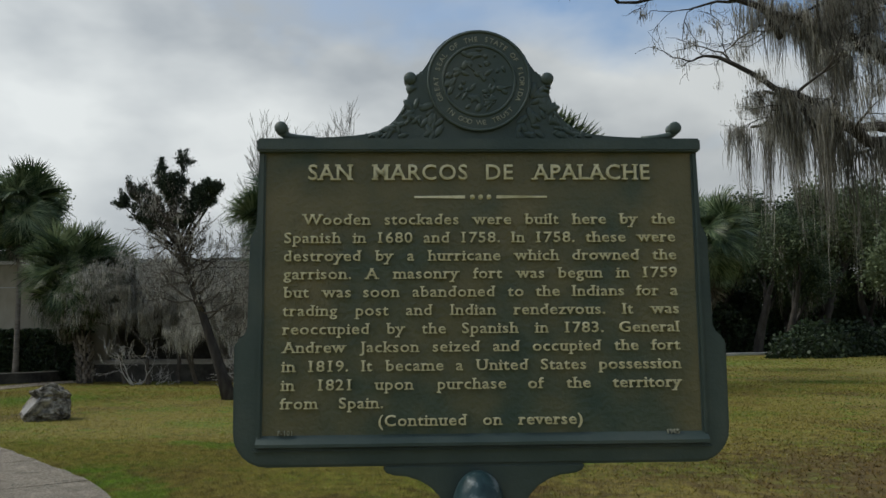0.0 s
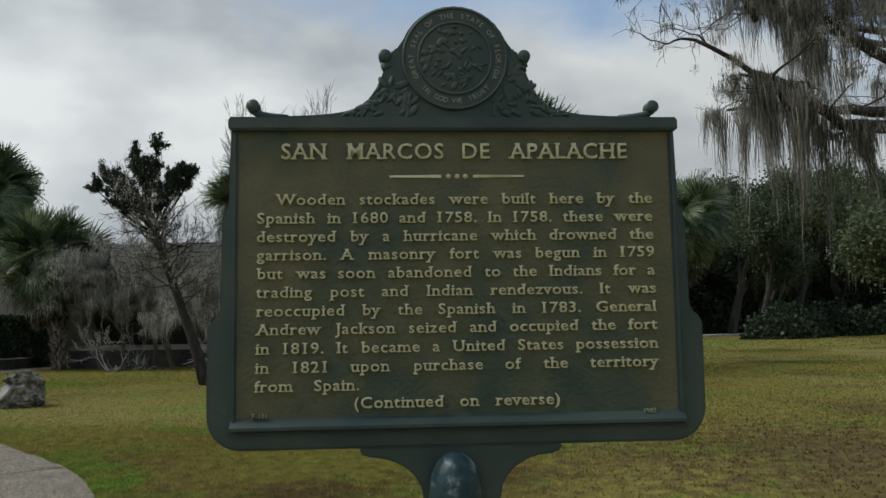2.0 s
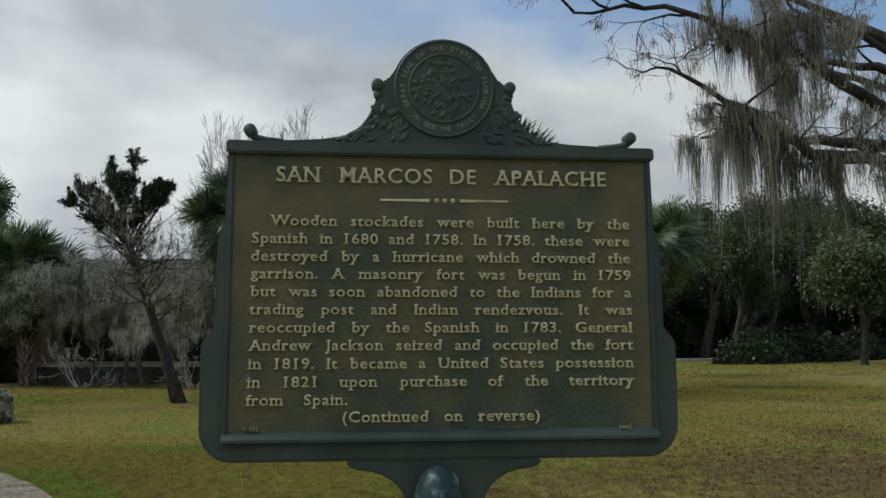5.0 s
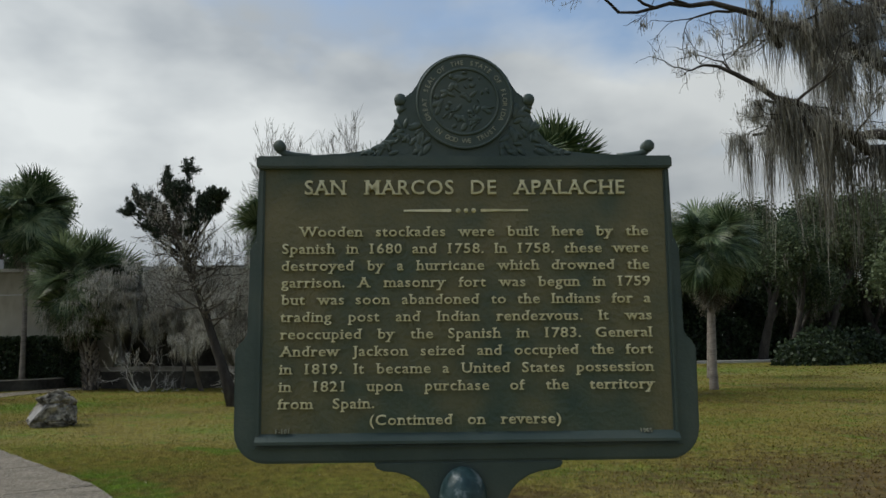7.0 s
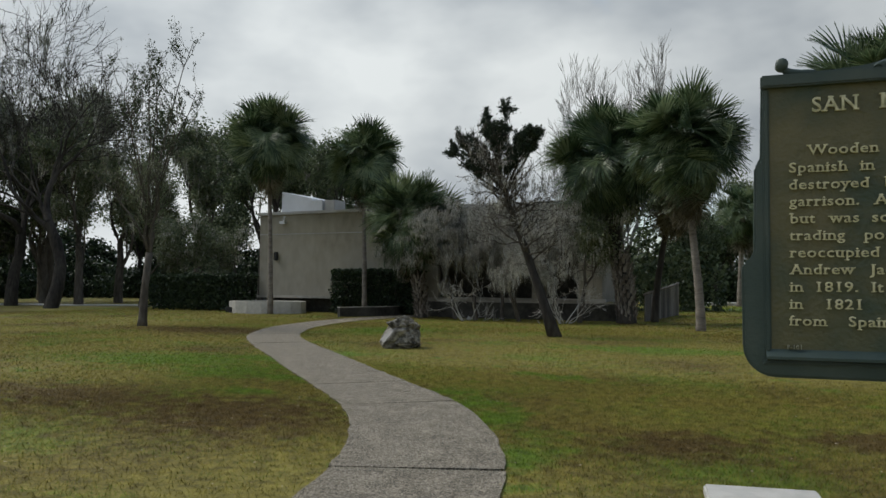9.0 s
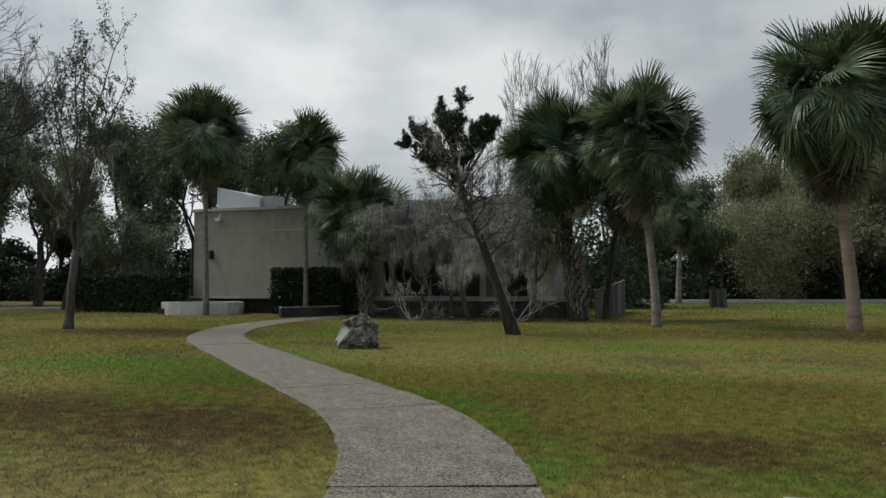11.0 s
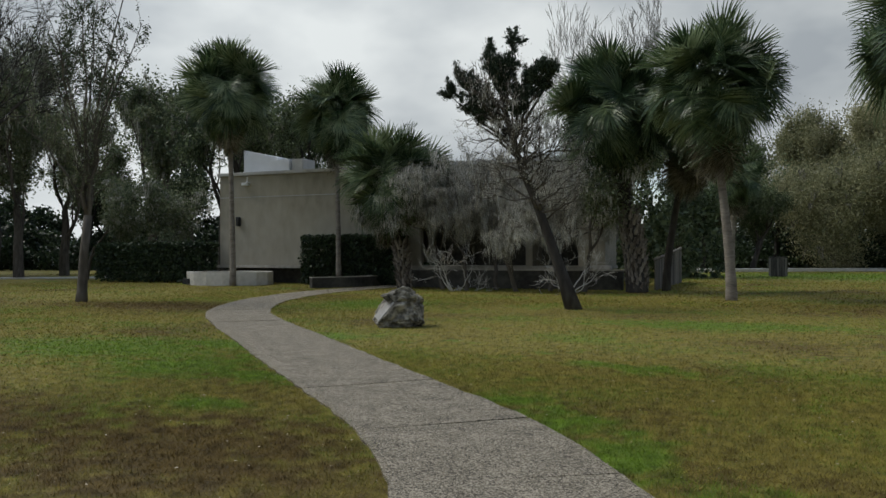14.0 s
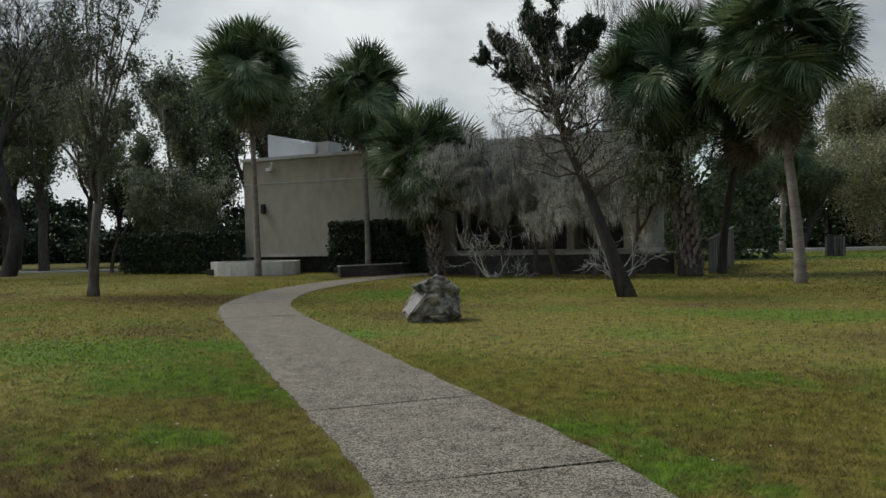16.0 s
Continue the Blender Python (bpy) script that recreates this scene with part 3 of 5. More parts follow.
for sx in (-1, 1):
    for cx, cz, r in ((0.457, 2.122, 0.015), (0.16, 2.24, 0.015)):
        s = Soup()
        s.tube([Vector((sx * cx, -0.016, cz)), Vector((sx * cx, -0.012, cz)), Vector((sx * cx, 0.014, cz)), Vector((sx * cx, 0.018, cz))], [r * 0.8, r, r, r * 0.8], 18)
        part("scroll", s.mesh("scroll", M["bronze"]), marker)
        s = Soup()
        if cx > 0.3:
            curl = [Vector((sx * x, 0.0, z)) for x, z in ((0.38, 2.099), (0.415, 2.1), (0.437, 2.103), (0.449, 2.108), (0.456, 2.114))]
            s.tube(curl, [0.006, 0.008, 0.009, 0.009, 0.009], 8)
        else:
            curl = [Vector((sx * (cx - 0.008), 0.0, cz - 0.003 - 0.026 * k / 5)) + Vector((sx * 0.006 * math.sin(math.pi * k / 5), 0, 0)) for k in range(6)]
            s.tube(curl, [0.008, 0.009, 0.011, 0.013, 0.014, 0.014], 8)
        part("scroll_neck", s.mesh("scroll_neck", M["bronze"]), marker)


def ring_mesh(name, r, tube, y, mat):
    s = Soup()
    n = 48
    for k in range(n):
        w = 2 * math.pi * k / n
        for j in range(6):
            q = 2 * math.pi * j / 6
            rr = r + tube * math.cos(q)
            s.v.append(Vector((rr * math.cos(w), y + tube * math.sin(q), 2.233 + rr * math.sin(w))))
    for k in range(n):
        for j in range(6):
            s.f.append((k * 6 + j, k * 6 + (j + 1) % 6, (k + 1) % n * 6 + (j + 1) % 6, (k + 1) % n * 6 + j))
    return s.mesh(name, mat)


seal = part("seal", outline("seal", M["bronze"], [(0.118 * math.cos(2 * math.pi * k / 48), 2.233 + 0.118 * math.sin(2 * math.pi * k / 48)) for k in range(48)], -0.0155, -0.005, 0.003), marker, "round state seal in relief")
for r, t in ((0.118, 0.0035), (0.084, 0.004)):
    part("seal_ring", ring_mesh("seal_ring", r, t, -0.0155, M["bronze"]), seal)
# the worn relief within the seal: ground, hills, a vessel, rays
rng = np.random.default_rng(8)
for k in range(64):
    w, q = rng.uniform(0, 6.28), 0.074 * math.sqrt(rng.uniform())
    cx, cz = q * math.cos(w), 2.233 + q * math.sin(w)
    a, b = rng.uniform(0.004, 0.017), rng.uniform(0.002, 0.008)
    bm = bmesh.new()
    bmesh.ops.create_icosphere(bm, subdivisions=2, radius=1, matrix=pose(cx, -0.0155, cz, 0, rng.uniform(-70, 70), 0) @ Matrix.Diagonal((a, 0.0045, b, 1)))
    part("relief", bevelled(bm, 0, "relief", M["bronze"]), seal)
for sx in (-1, 1):
    for k in range(44):
        t = rng.uniform()
        cx = 0.085 + 0.17 * t
        top = 2.1 + 0.03 * ((0.452 - cx) / 0.296) ** 3 + 0.1 * min(1, (0.452 - cx) / 0.296) ** 10
        low = 2.233 - math.sqrt(max(0.0, 0.125 ** 2 - cx ** 2)) if cx < 0.125 else 9
        cz = 2.1 + (min(top, low) - 2.108) * rng.uniform(0.0, 1)
        long = rng.uniform(0.012, 0.026) * (1 - 0.5 * t)
        bm = bmesh.new()
        bmesh.ops.create_icosphere(bm, subdivisions=2, radius=1, matrix=pose(sx * cx, -0.01, cz, 0, sx * (15 + 45 * (1 - t) + rng.normal() * 48), 0) @ Matrix.Diagonal((long, 0.005, long * 0.45, 1)))
        part("leaf_relief", bevelled(bm, 0, "leaf_relief", M["bronze"]), marker)


def word_mesh(text, size, mat, depth=0.003, spacing=1.1):
    """Raised lettering with slab serifs on its stems; its extent is returned with it."""
    cu = bpy.data.curves.new("word", "FONT")
    cu.body, cu.size, cu.extrude, cu.resolution_u, cu.space_character = text, size, depth, 3, spacing
    if 0.02 < size:
        cu.offset = size * 0.006
    ob = bpy.data.objects.new("word", cu)
    scene.collection.objects.link(ob)
    me = bpy.data.meshes.new_from_object(ob.evaluated_get(bpy.context.evaluated_depsgraph_get()))
    bpy.data.objects.remove(ob)
    bpy.data.curves.remove(cu)
    me.name = "word"
    me.materials.clear()
    me.materials.append(mat)
    if size > 0.02:
        bm = bmesh.new()
        bm.from_mesh(me)
        ends = {}
        for e in bm.edges:
            a, b = e.verts[0].co, e.verts[1].co
            if a.z > depth * 0.9 and b.z > depth * 0.9 and abs(a.y - b.y) < size * 0.0015 and 0.07 * size < abs(a.x - b.x) < 0.13 * size:
                key = tuple(round(q / size, 3) for q in (min(a.x, b.x), max(a.x, b.x), a.y))
                ends[key] = ends.get(key, 0) + 1
        for (x0, x1, y), times in ends.items():
            if times < 2 or (0.03 < y < 0.4):
                continue
            t, w = 0.055, 0.075
            y0, y1 = (y - 0.008, y + t) if y < 0.3 else (y - t, y + 0.008)
            bmesh.ops.create_cube(bm, size=1, matrix=Matrix.Translation(((x0 + x1) / 2 * size, (y0 + y1) / 2 * size, 0)) @ Matrix.Diagonal(((x1 - x0 + 2 * w) * size, (y1 - y0) * size, depth * 1.96, 1)))
        bm.to_mesh(me)
        bm.free()
    xs = [v.co.x for v in me.vertices]
    return me, min(xs), max(xs)


LETTERS = {}


def letter(ch, size, mat, depth=0.008):
    """The mesh of one letter, shared by its repeats, with its left, right and advance."""
    if (ch, size) not in LETTERS:
        me, a, b = word_mesh(ch, size, mat, depth)
        me.name = "letter"
        pair, _, end = word_mesh(ch + "l", size, mat, depth)
        one, _, last = word_mesh("l", size, mat, depth)
        LETTERS[ch, size] = (me, a, b, end - last)
    return LETTERS[ch, size]


def text_line(text, x0, x1, z, size, mat, wide=1.0, y=-0.0135):
    """A justified line of words between x0 and x1, letter by letter."""
    words = []
    for w in text.split():
        at, spots = 0.0, []
        for ch in w:
            me, a, b, step = letter(ch, size, mat)
            spots.append((me, at))
            left, last = (a if not spots[:-1] else left), at + b
            at += step
        words.append((spots, left, last))
    widths = [(b - a) * wide for _, a, b in words]
    gap = (x1 - x0 - sum(widths)) / max(1, len(words) - 1)
    x = x0
    for (spots, a, _), w in zip(words, widths):
        for me, at in spots:
            part("letter", me, text_panel, "", Matrix.Translation((x + (at - a) * wide, y, z)) @ pose(0, 0, 0, 90) @ Matrix.Diagonal((wide, 1, 1, 1)))
        x += w + gap


_, wa, wb = word_mesh("Spanish", 0.0335, M["gold"])
BODY_WIDE = 0.127 / (wb - wa)
_, wa, wb = word_mesh("MARCOS", 0.05, M["gold"])
TITLE_WIDE = 0.218 / (wb - wa)
text_line("SAN MARCOS DE APALACHE", -0.392, 0.39, 1.999, 0.05, M["gold"], TITLE_WIDE)
LINES = [
    ("Wooden stockades were built here by the", -0.405, 0.444, 1.896),
    ("Spanish in 1680 and 1758. In 1758. these were", -0.444, 0.443, 1.8545),
    ("destroyed by a hurricane which drowned the", -0.4445, 0.444, 1.8135),
    ("garrison. A masonry fort was begun in 1759", -0.445, 0.444, 1.773),
    ("but was soon abandoned to the Indians for a", -0.445, 0.444, 1.732),
    ("trading post and Indian rendezvous. It was", -0.446, 0.445, 1.691),
    ("reoccupied by the Spanish in 1783. General", -0.446, 0.445, 1.65),
    ("Andrew Jackson seized and occupied the fort", -0.447, 0.445, 1.6095),
    ("in 1819. It became a United States possession", -0.447, 0.446, 1.568),
    ("in 1821 upon purchase of the territory", -0.448, 0.446, 1.527),
    ("from Spain.", -0.449, -0.223, 1.487),
    ("(Continued on reverse)", -0.233, 0.219, 1.448),
]
for text, x0, x1, z in LINES:
    text_line(text, x0, x1, z, 0.0335, M["gold"], BODY_WIDE)
text_line("F-101", -0.453, -0.407, 1.43, 0.014, M["dull_gold"], 1.0)
text_line("1965", 0.409, 0.444, 1.424, 0.014, M["dull_gold"], 1.0)
for sx in (-1, 1):
    bar = outline("rule", M["gold"], [(sx * 0.036, 1.9555), (sx * 0.036, 1.9625), (sx * 0.152, 1.961), (sx * 0.152, 1.957)], -0.017, -0.012)
    part("rule", bar, marker)
for x in (-0.019, 0.0, 0.019):
    bm = bmesh.new()
    bmesh.ops.create_icosphere(bm, subdivisions=2, radius=0.006, matrix=pose(x, -0.0135, 1.959))
    part("bead", bevelled(bm, 0, "bead", M["gold"]), marker)
# letters round the seal
for text, r, start, sweep, flip in (("GREAT SEAL OF THE STATE OF FLORIDA", 0.0945, 206, -232, 1), ("IN GOD WE TRUST", 0.1055, 224, 92, -1)):
    for k, ch in enumerate(text):
        if ch == " ":
            continue
        w = radians(start + sweep * k / (len(text) - 1))
        me, a, b, _ = letter(ch, 0.0165, M["dull_gold"], 0.0012)
        turn = math.degrees(w) - 90 if flip > 0 else math.degrees(w) + 90
        part("letter", me, seal, "", Matrix.Translation((r * math.cos(w), -0.016, 2.233 + r * math.sin(w))) @ pose(0, 0, 0, 90) @ pose(0, 0, 0, 0, 0, turn) @ Matrix.Translation((-(a + b) / 2, 0, 0)))
half = [(0.222, 1.362), (0.222, 1.348), (0.2, 1.34)] + [(0.2 - 0.115 * math.sin(math.pi / 2 * k / 6) , 1.34 - 0.09 * (1 - math.cos(math.pi / 2 * k / 6))) for k in range(1, 7)] + [(0.06, 1.2)]
part("bracket", outline("bracket", M["bronze"], half + [(-x, z) for x, z in reversed(half)], -0.012, 0.022, 0.004), marker, "curved bracket under the plate")
s = Soup()
prof = [(0.07, 0.0), (0.07, 0.04), (0.06, 0.045), (0.06, 1.14), (0.064, 1.145), (0.066, 1.153), (0.064, 1.161), (0.06, 1.166), (0.06, 1.2), (0.063, 1.203), (0.063, 1.21), (0.059, 1.214), (0.058, 1.26)]
prof += [(0.057 * math.cos(w), 1.275 + 0.078 * math.sin(w)) for w in [math.pi / 2 * k / 9 for k in range(10)]]
s.tube([Vector((-0.016, 0.0, z)) for _, z in prof], [max(r, 0.001) for r, _ in prof], 24)
me = s.mesh("post", M["post"])
part("post", me, marker, "chipped blue-green round post with a domed cap", pose(0, -0.035, 0))

# ---- building ----
house = thing("visitor_building", "flat-roofed tan stucco building on a raised base", "building", (0, 0, 0))
part("wall", block("wall", M["render"], -27.9, 34.3, 0.87, -17.0, 34.6, 5.2, 0.02), house)
part("wall", block("wall", M["render"], -17.0, 34.3, 3.0, -10.0, 34.6, 5.2, 0.0), house)
part("wall", block("wall", M["render"], -10.0, 34.3, 0.87, -8.9, 34.6, 5.2, 0.02), house)
# guessed porch: back and ceiling coloured dark to stand for the shade inside
part("porch_back", block("porch_back", M["dark_wall"], -17.0, 36.0, 0.87, -10.0, 36.2, 3.0, 0.0), house, "back wall of the porch, coloured dark for shade")
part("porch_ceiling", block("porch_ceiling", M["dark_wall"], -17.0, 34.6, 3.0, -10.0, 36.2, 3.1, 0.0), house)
for x0, y0, x1, y1 in ((-27.9, 34.6, -27.6, 46), (-12.3, 34.6, -12.0, 46), (-27.6, 45.7, -12.3, 46), (-9.2, 34.6, -8.9, 36.6), (-12.0, 36.3, -9.2, 36.6)):
    part("wall", block("wall", M["render"], x0, y0, 0.87, x1, y1, 5.2, 0.02), house)
part("roof", block("roof", M["fascia"], -27.6, 34.6, 4.9, -12.3, 45.7, 5.05, 0.0), house)
part("roof", block("roof", M["fascia"], -12.3, 34.6, 4.9, -9.2, 36.3, 5.05, 0.0), house)
part("roof_edge", block("roof_edge", M["fascia"], -28.0, 34.18, 5.2, -8.8, 34.7, 5.36, 0.02), house, "pale metal roof edge")
part("floor_slab", block("floor_slab", M["concrete"], -27.95, 34.1, 0.74, -8.85, 36.7, 0.87, 0.02), house)
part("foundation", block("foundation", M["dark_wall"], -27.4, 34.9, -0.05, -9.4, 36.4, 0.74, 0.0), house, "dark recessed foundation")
part("stucco_joint", block("stucco_joint", M["fascia"], -27.9, 34.285, 4.14, -8.9, 34.305, 4.18, 0.0), house)
part("wall_lamp", block("wall_lamp", M["black"], -26.82, 34.1, 2.75, -26.62, 34.3, 3.2, 0.03), house, "small black wall lamp")
s = Soup()
s.tube([Vector((-26.1, 34.1, 5.1)), Vector((-26.1, 34.05, 4.85)), Vector((-26.2, 34.25, 4.75))], [0.05, 0.05, 0.05], 8)
s.box(-26.45, 34.1, 4.72, -26.1, 34.3, 4.86)
part("floodlight", s.mesh("floodlight", M["metal_white"], False), house, "white floodlight under the roof edge")
s = Soup()
for x0, x1, ys in ((-27.2, -25.2, (35.3, 38.3)),):
    base = len(s.v)
    for y in ys:
        s.v += [Vector((x0, y, 5.05)), Vector((x0, y, 6.6)), Vector((x1, y, 6.15)), Vector((x1, y, 5.05))]
    for q in ((0, 1, 2, 3), (7, 6, 5, 4), (0, 4, 5, 1), (1, 5, 6, 2), (2, 6, 7, 3)):
        s.f.append(tuple(base + i for i in q))
part("roof_monitor", s.mesh("roof_monitor", M["metal_white"], False), house, "white sloping roof hood")
part("roof_unit", block("roof_unit", M["metal_white"], -25.5, 35.0, 5.05, -24.3, 36.2, 6.0, 0.03), house, "white roof air handler")
part("roof_unit", block("roof_unit", M["fascia"], -24.25, 35.1, 5.05, -23.6, 36.2, 6.0, 0.03), house)

# the wall's dark colour includes the deep shade it stands in
low = thing("retaining_wall", "concrete retaining wall before the building, toned dark for deep shade", "wall", kind="structure")
part("wall_run", block("wall_run", M["dark_wall"], -16.6, 32.6, -0.05, -7.9, 32.85, 0.72, 0.02), low)
part("cap", block("cap", M["concrete"], -16.65, 32.55, 0.72, -7.85, 32.95, 0.78, 0.015), low)
low = thing("low_wall", "low dark concrete wall beside the entrance walk", "wall", kind="structure")
s = Soup()
strip(s, smooth_line([(-20.1, 30.3), (-19.6, 31.2), (-18.95, 32.4), (-18.7, 34.0)], 0.5), 0.12, -0.05, 0.42)
part("wall_run", s.mesh("wall_run", M["dark_wall"], False), low)
s = Soup()
strip(s, smooth_line([(-20.1, 30.3), (-19.6, 31.2), (-18.95, 32.4), (-18.7, 34.0)], 0.5), 0.14, 0.42, 0.46)
part("cap", s.mesh("cap", M["concrete"], False), low, "pale weathered cap")
ramp = thing("access_ramp", "grey weathered access ramp wall beside a palm", "ramp", kind="structure")
for k in range(26):
    y = 33.0 + k * 0.32
    h = 1.1 + 0.6 * min(1, k / 30)
    part("board", block("board", M["wood"], -6.8, y, -0.02, -6.76, y + 0.31, h, 0.0), ramp)
s = Soup()
s.tube([Vector((-6.78, 32.95, 1.14)), Vector((-6.78, 39.5, 1.5)), Vector((-6.78, 41.3, 1.62))], [0.06] * 3, 6)
part("rail_cap", s.mesh("rail_cap", M["wood"]), ramp)
thing("utility_box", "small pale box lying on the retaining wall", "box", (-8.7, 32.75, 0.78), me=block("utility_box", M["pale_concrete"], -0.35, -0.08, 0, 0.35, 0.12, 0.16, 0.02))

planter = thing("ring_planter", "pale round concrete planter round a palm", "planter", (-25.9, 32.5, 0), kind="")
s = Soup()
ringpts = [Vector((2.0 * math.cos(2 * math.pi * k / 16), 1.5 * math.sin(2 * math.pi * k / 16), 0)) for k in range(17)]
strip(s, ringpts, 0.13, -0.02, 0.6)
part("rim", s.mesh("rim", M["pale_concrete"], False), planter)
part("outlet_box", block("outlet_box", M["black"], -1.55, -1.38, 0.05, -1.2, -1.05, 0.3, 0.01), planter, "small dark outlet box")

bin_ = thing("litter_bin", "dark slatted wooden litter bin at the lawn edge", "bin", (-2.65, 52.4, 0))
part("liner", block("liner", M["black"], -0.42, -0.42, 0, 0.42, 0.42, 1.0, 0.02), bin_)
for side in range(4):
    for k in range(7):
        part("slat", block("slat", M["wood"], -0.49 + k * 0.142, -0.5, 0.03, -0.38 + k * 0.142, -0.46, 1.06, 0.0), bin_, "", pose(0, 0, 0, 0, 0, 90 * side))
part("lid", block("lid", M["wood"], -0.52, -0.52, 1.06, 0.52, 0.52, 1.12, 0.02), bin_)

# ---- the rock with its plaque ----
bm = bmesh.new()
bmesh.ops.create_icosphere(bm, subdivisions=6, radius=1)
noise.seed_set(4)
dressed = Vector((-0.74, -0.22, 0.62)).normalized()
for v in bm.verts:
    p = v.co.copy()
    # a blocky lump, then ridges, pits and cracks
    q = Vector([math.copysign(abs(c) ** 0.62, c) for c in p])
    ridge = noise.fractal(p * 1.5 + Vector((3, 1, 7)), 1.0, 2.0, 6)
    cell = noise.voronoi(p * 1.5 + Vector((9, 2, 4)))[0]
    crack = max(0.0, 0.2 - (cell[1] - cell[0])) / 0.2
    pits = max(0.0, noise.noise(p * 4.6 + Vector((1, 5, 2))))
    q *= 1 + 0.13 * ridge - 0.1 * crack - 0.18 * pits + 0.05 * noise.noise(p * 9)
    v.co = Vector((q.x * 0.5, q.y * 0.4, max(q.z, -0.8) * 0.42))
    # a rounded cap that overhangs the face
    if v.co.z > 0.2:
        v.co.z = 0.2 + (v.co.z - 0.2) * (1.2 - 1.9 * abs(v.co.x - 0.08))
    ledge = max(0.0, 1 - abs(v.co.z - 0.15 - 0.035 * math.sin(v.co.x * 8 + 1)) / 0.05)
    v.co.x *= 1 - 0.04 * ledge
    v.co.y *= 1 - 0.13 * ledge
    # the dressed slope that carries the plaque
    over = v.co.dot(dressed) - 0.25
    if over > 0 and v.co.x < 0.1 and v.co.z < 0.26:
        v.co -= dressed * over * 0.95
boulder = thing("boulder", "rough grey limestone boulder with a pale plaque", "rock", (-9.28, 16.55, 0.33), 30)
part("stone", bevelled(bm, 0, "stone", M["rock"]), boulder)
flat = Vector((0.76, 0.0, 0.65)).normalized()
flat = (flat - dressed * flat.dot(dressed)).normalized()
across = dressed.cross(flat)
spot_at = Vector((-0.27, -0.16, 0.0))
spot_at += dressed * (0.262 - spot_at.dot(dressed))
part("plaque", block("plaque", M["plaque"], -0.24, -0.21, -0.012, 0.22, 0.21, 0.012, 0.006), boulder, "pale metal plaque on the slanting face", Matrix.Translation(spot_at) @ Matrix((flat, across, dressed)).transposed().to_4x4())


# ---- palms ----
def frond_mesh(name, mat, rng, petiole=0.9, blade=0.85, arch=60, limp=0.5, count=56, wide=1.0, fold=0.25):
    """A fan leaf: a stalk whose rib arches over, with narrow limp-tipped segments down both sides of the rib."""
    s = Soup()
    rib, n, long = [Vector((petiole, 0, 0.03))], 10, blade * 0.5
    for i in range(n):
        q = radians(arch) * (i + 1) / n
        rib.append(rib[-1] + Vector((math.cos(q), 0, -math.sin(q))) * (long / n))
    s.tube([Vector((0, 0, -0.04)), Vector((petiole * 0.5, 0, 0.03))] + rib[::3], [0.026, 0.018, 0.013, 0.01, 0.007, 0.004], 4)
    for k in range(count):
        sx, v = (-1 if k % 2 else 1), (k // 2) / (count / 2 - 1)
        i = min(n - 1, int(v * n))
        at, q = rib[i].lerp(rib[i + 1], v * n - i), radians(arch) * v
        w = radians(112 - 106 * v ** 0.8) + rng.normal() * 0.035
        fwd, side = Vector((math.cos(q), 0, -math.sin(q))), Vector((0, sx, 0))
        up = Vector((math.sin(q), 0, math.cos(q)))
        d = fwd * math.cos(w) + side * math.sin(w) + up * fold * math.sin(w)
        across = (fwd * math.sin(w) - side * math.cos(w)).normalized()
        reach = blade * (0.55 + 0.45 * math.sin(math.pi * (0.12 + 0.72 * v))) * rng.uniform(0.86, 1.06)
        sag = limp * rng.uniform(0.5, 1.5)
        base = len(s.v)
        for u, wd in ((0.0, 0.006), (0.35, 0.02), (0.68, 0.013), (1.0, 0.0015)):
            c = at + d * (reach * u * (1 - 0.25 * sag * max(0, u - 0.4))) - Vector((0, 0, sag * max(0, u - 0.3) ** 2 * 1.1))
            s.v += [c - across * wd * wide + up * 0.008, c + across * wd * wide]
        for j in range(3):
            s.f.append((base + 2 * j, base + 2 * j + 1, base + 2 * j + 3, base + 2 * j + 2))
    return s.mesh(name, mat, False)


frng = np.random.default_rng(21)
FRONDS = [
    frond_mesh("frond", M["frond"], frng, 0.86, 0.84, 30, 0.1, fold=0.4),
    frond_mesh("frond", M["frond"], frng, 0.84, 0.84, 62, 0.4),
    frond_mesh("frond", M["frond"], frng, 0.72, 0.86, 80, 0.7, fold=0.1),
    frond_mesh("frond", M["frond"], frng, 0.6, 0.76, 45, 0.25, 50, fold=0.5),
]
DEAD = [frond_mesh("dead_frond", M["dead_frond"], frng, 0.7, 0.8, 30, 0.3, 36, 0.8, -0.2), frond_mesh("dead_frond", M["dead_frond"], frng, 0.85, 0.7, 15, 0.5, 32, 0.7, -0.3)]


def boot_mesh():
    s = Soup()
    s.tube([Vector((0, 0, -0.12)), Vector((0.06, 0, 0.05)), Vector((0.17, 0, 0.26))], [0.085, 0.07, 0.035], 5)
    return s.mesh("boot", M["boot"], False)


BOOT = boot_mesh()


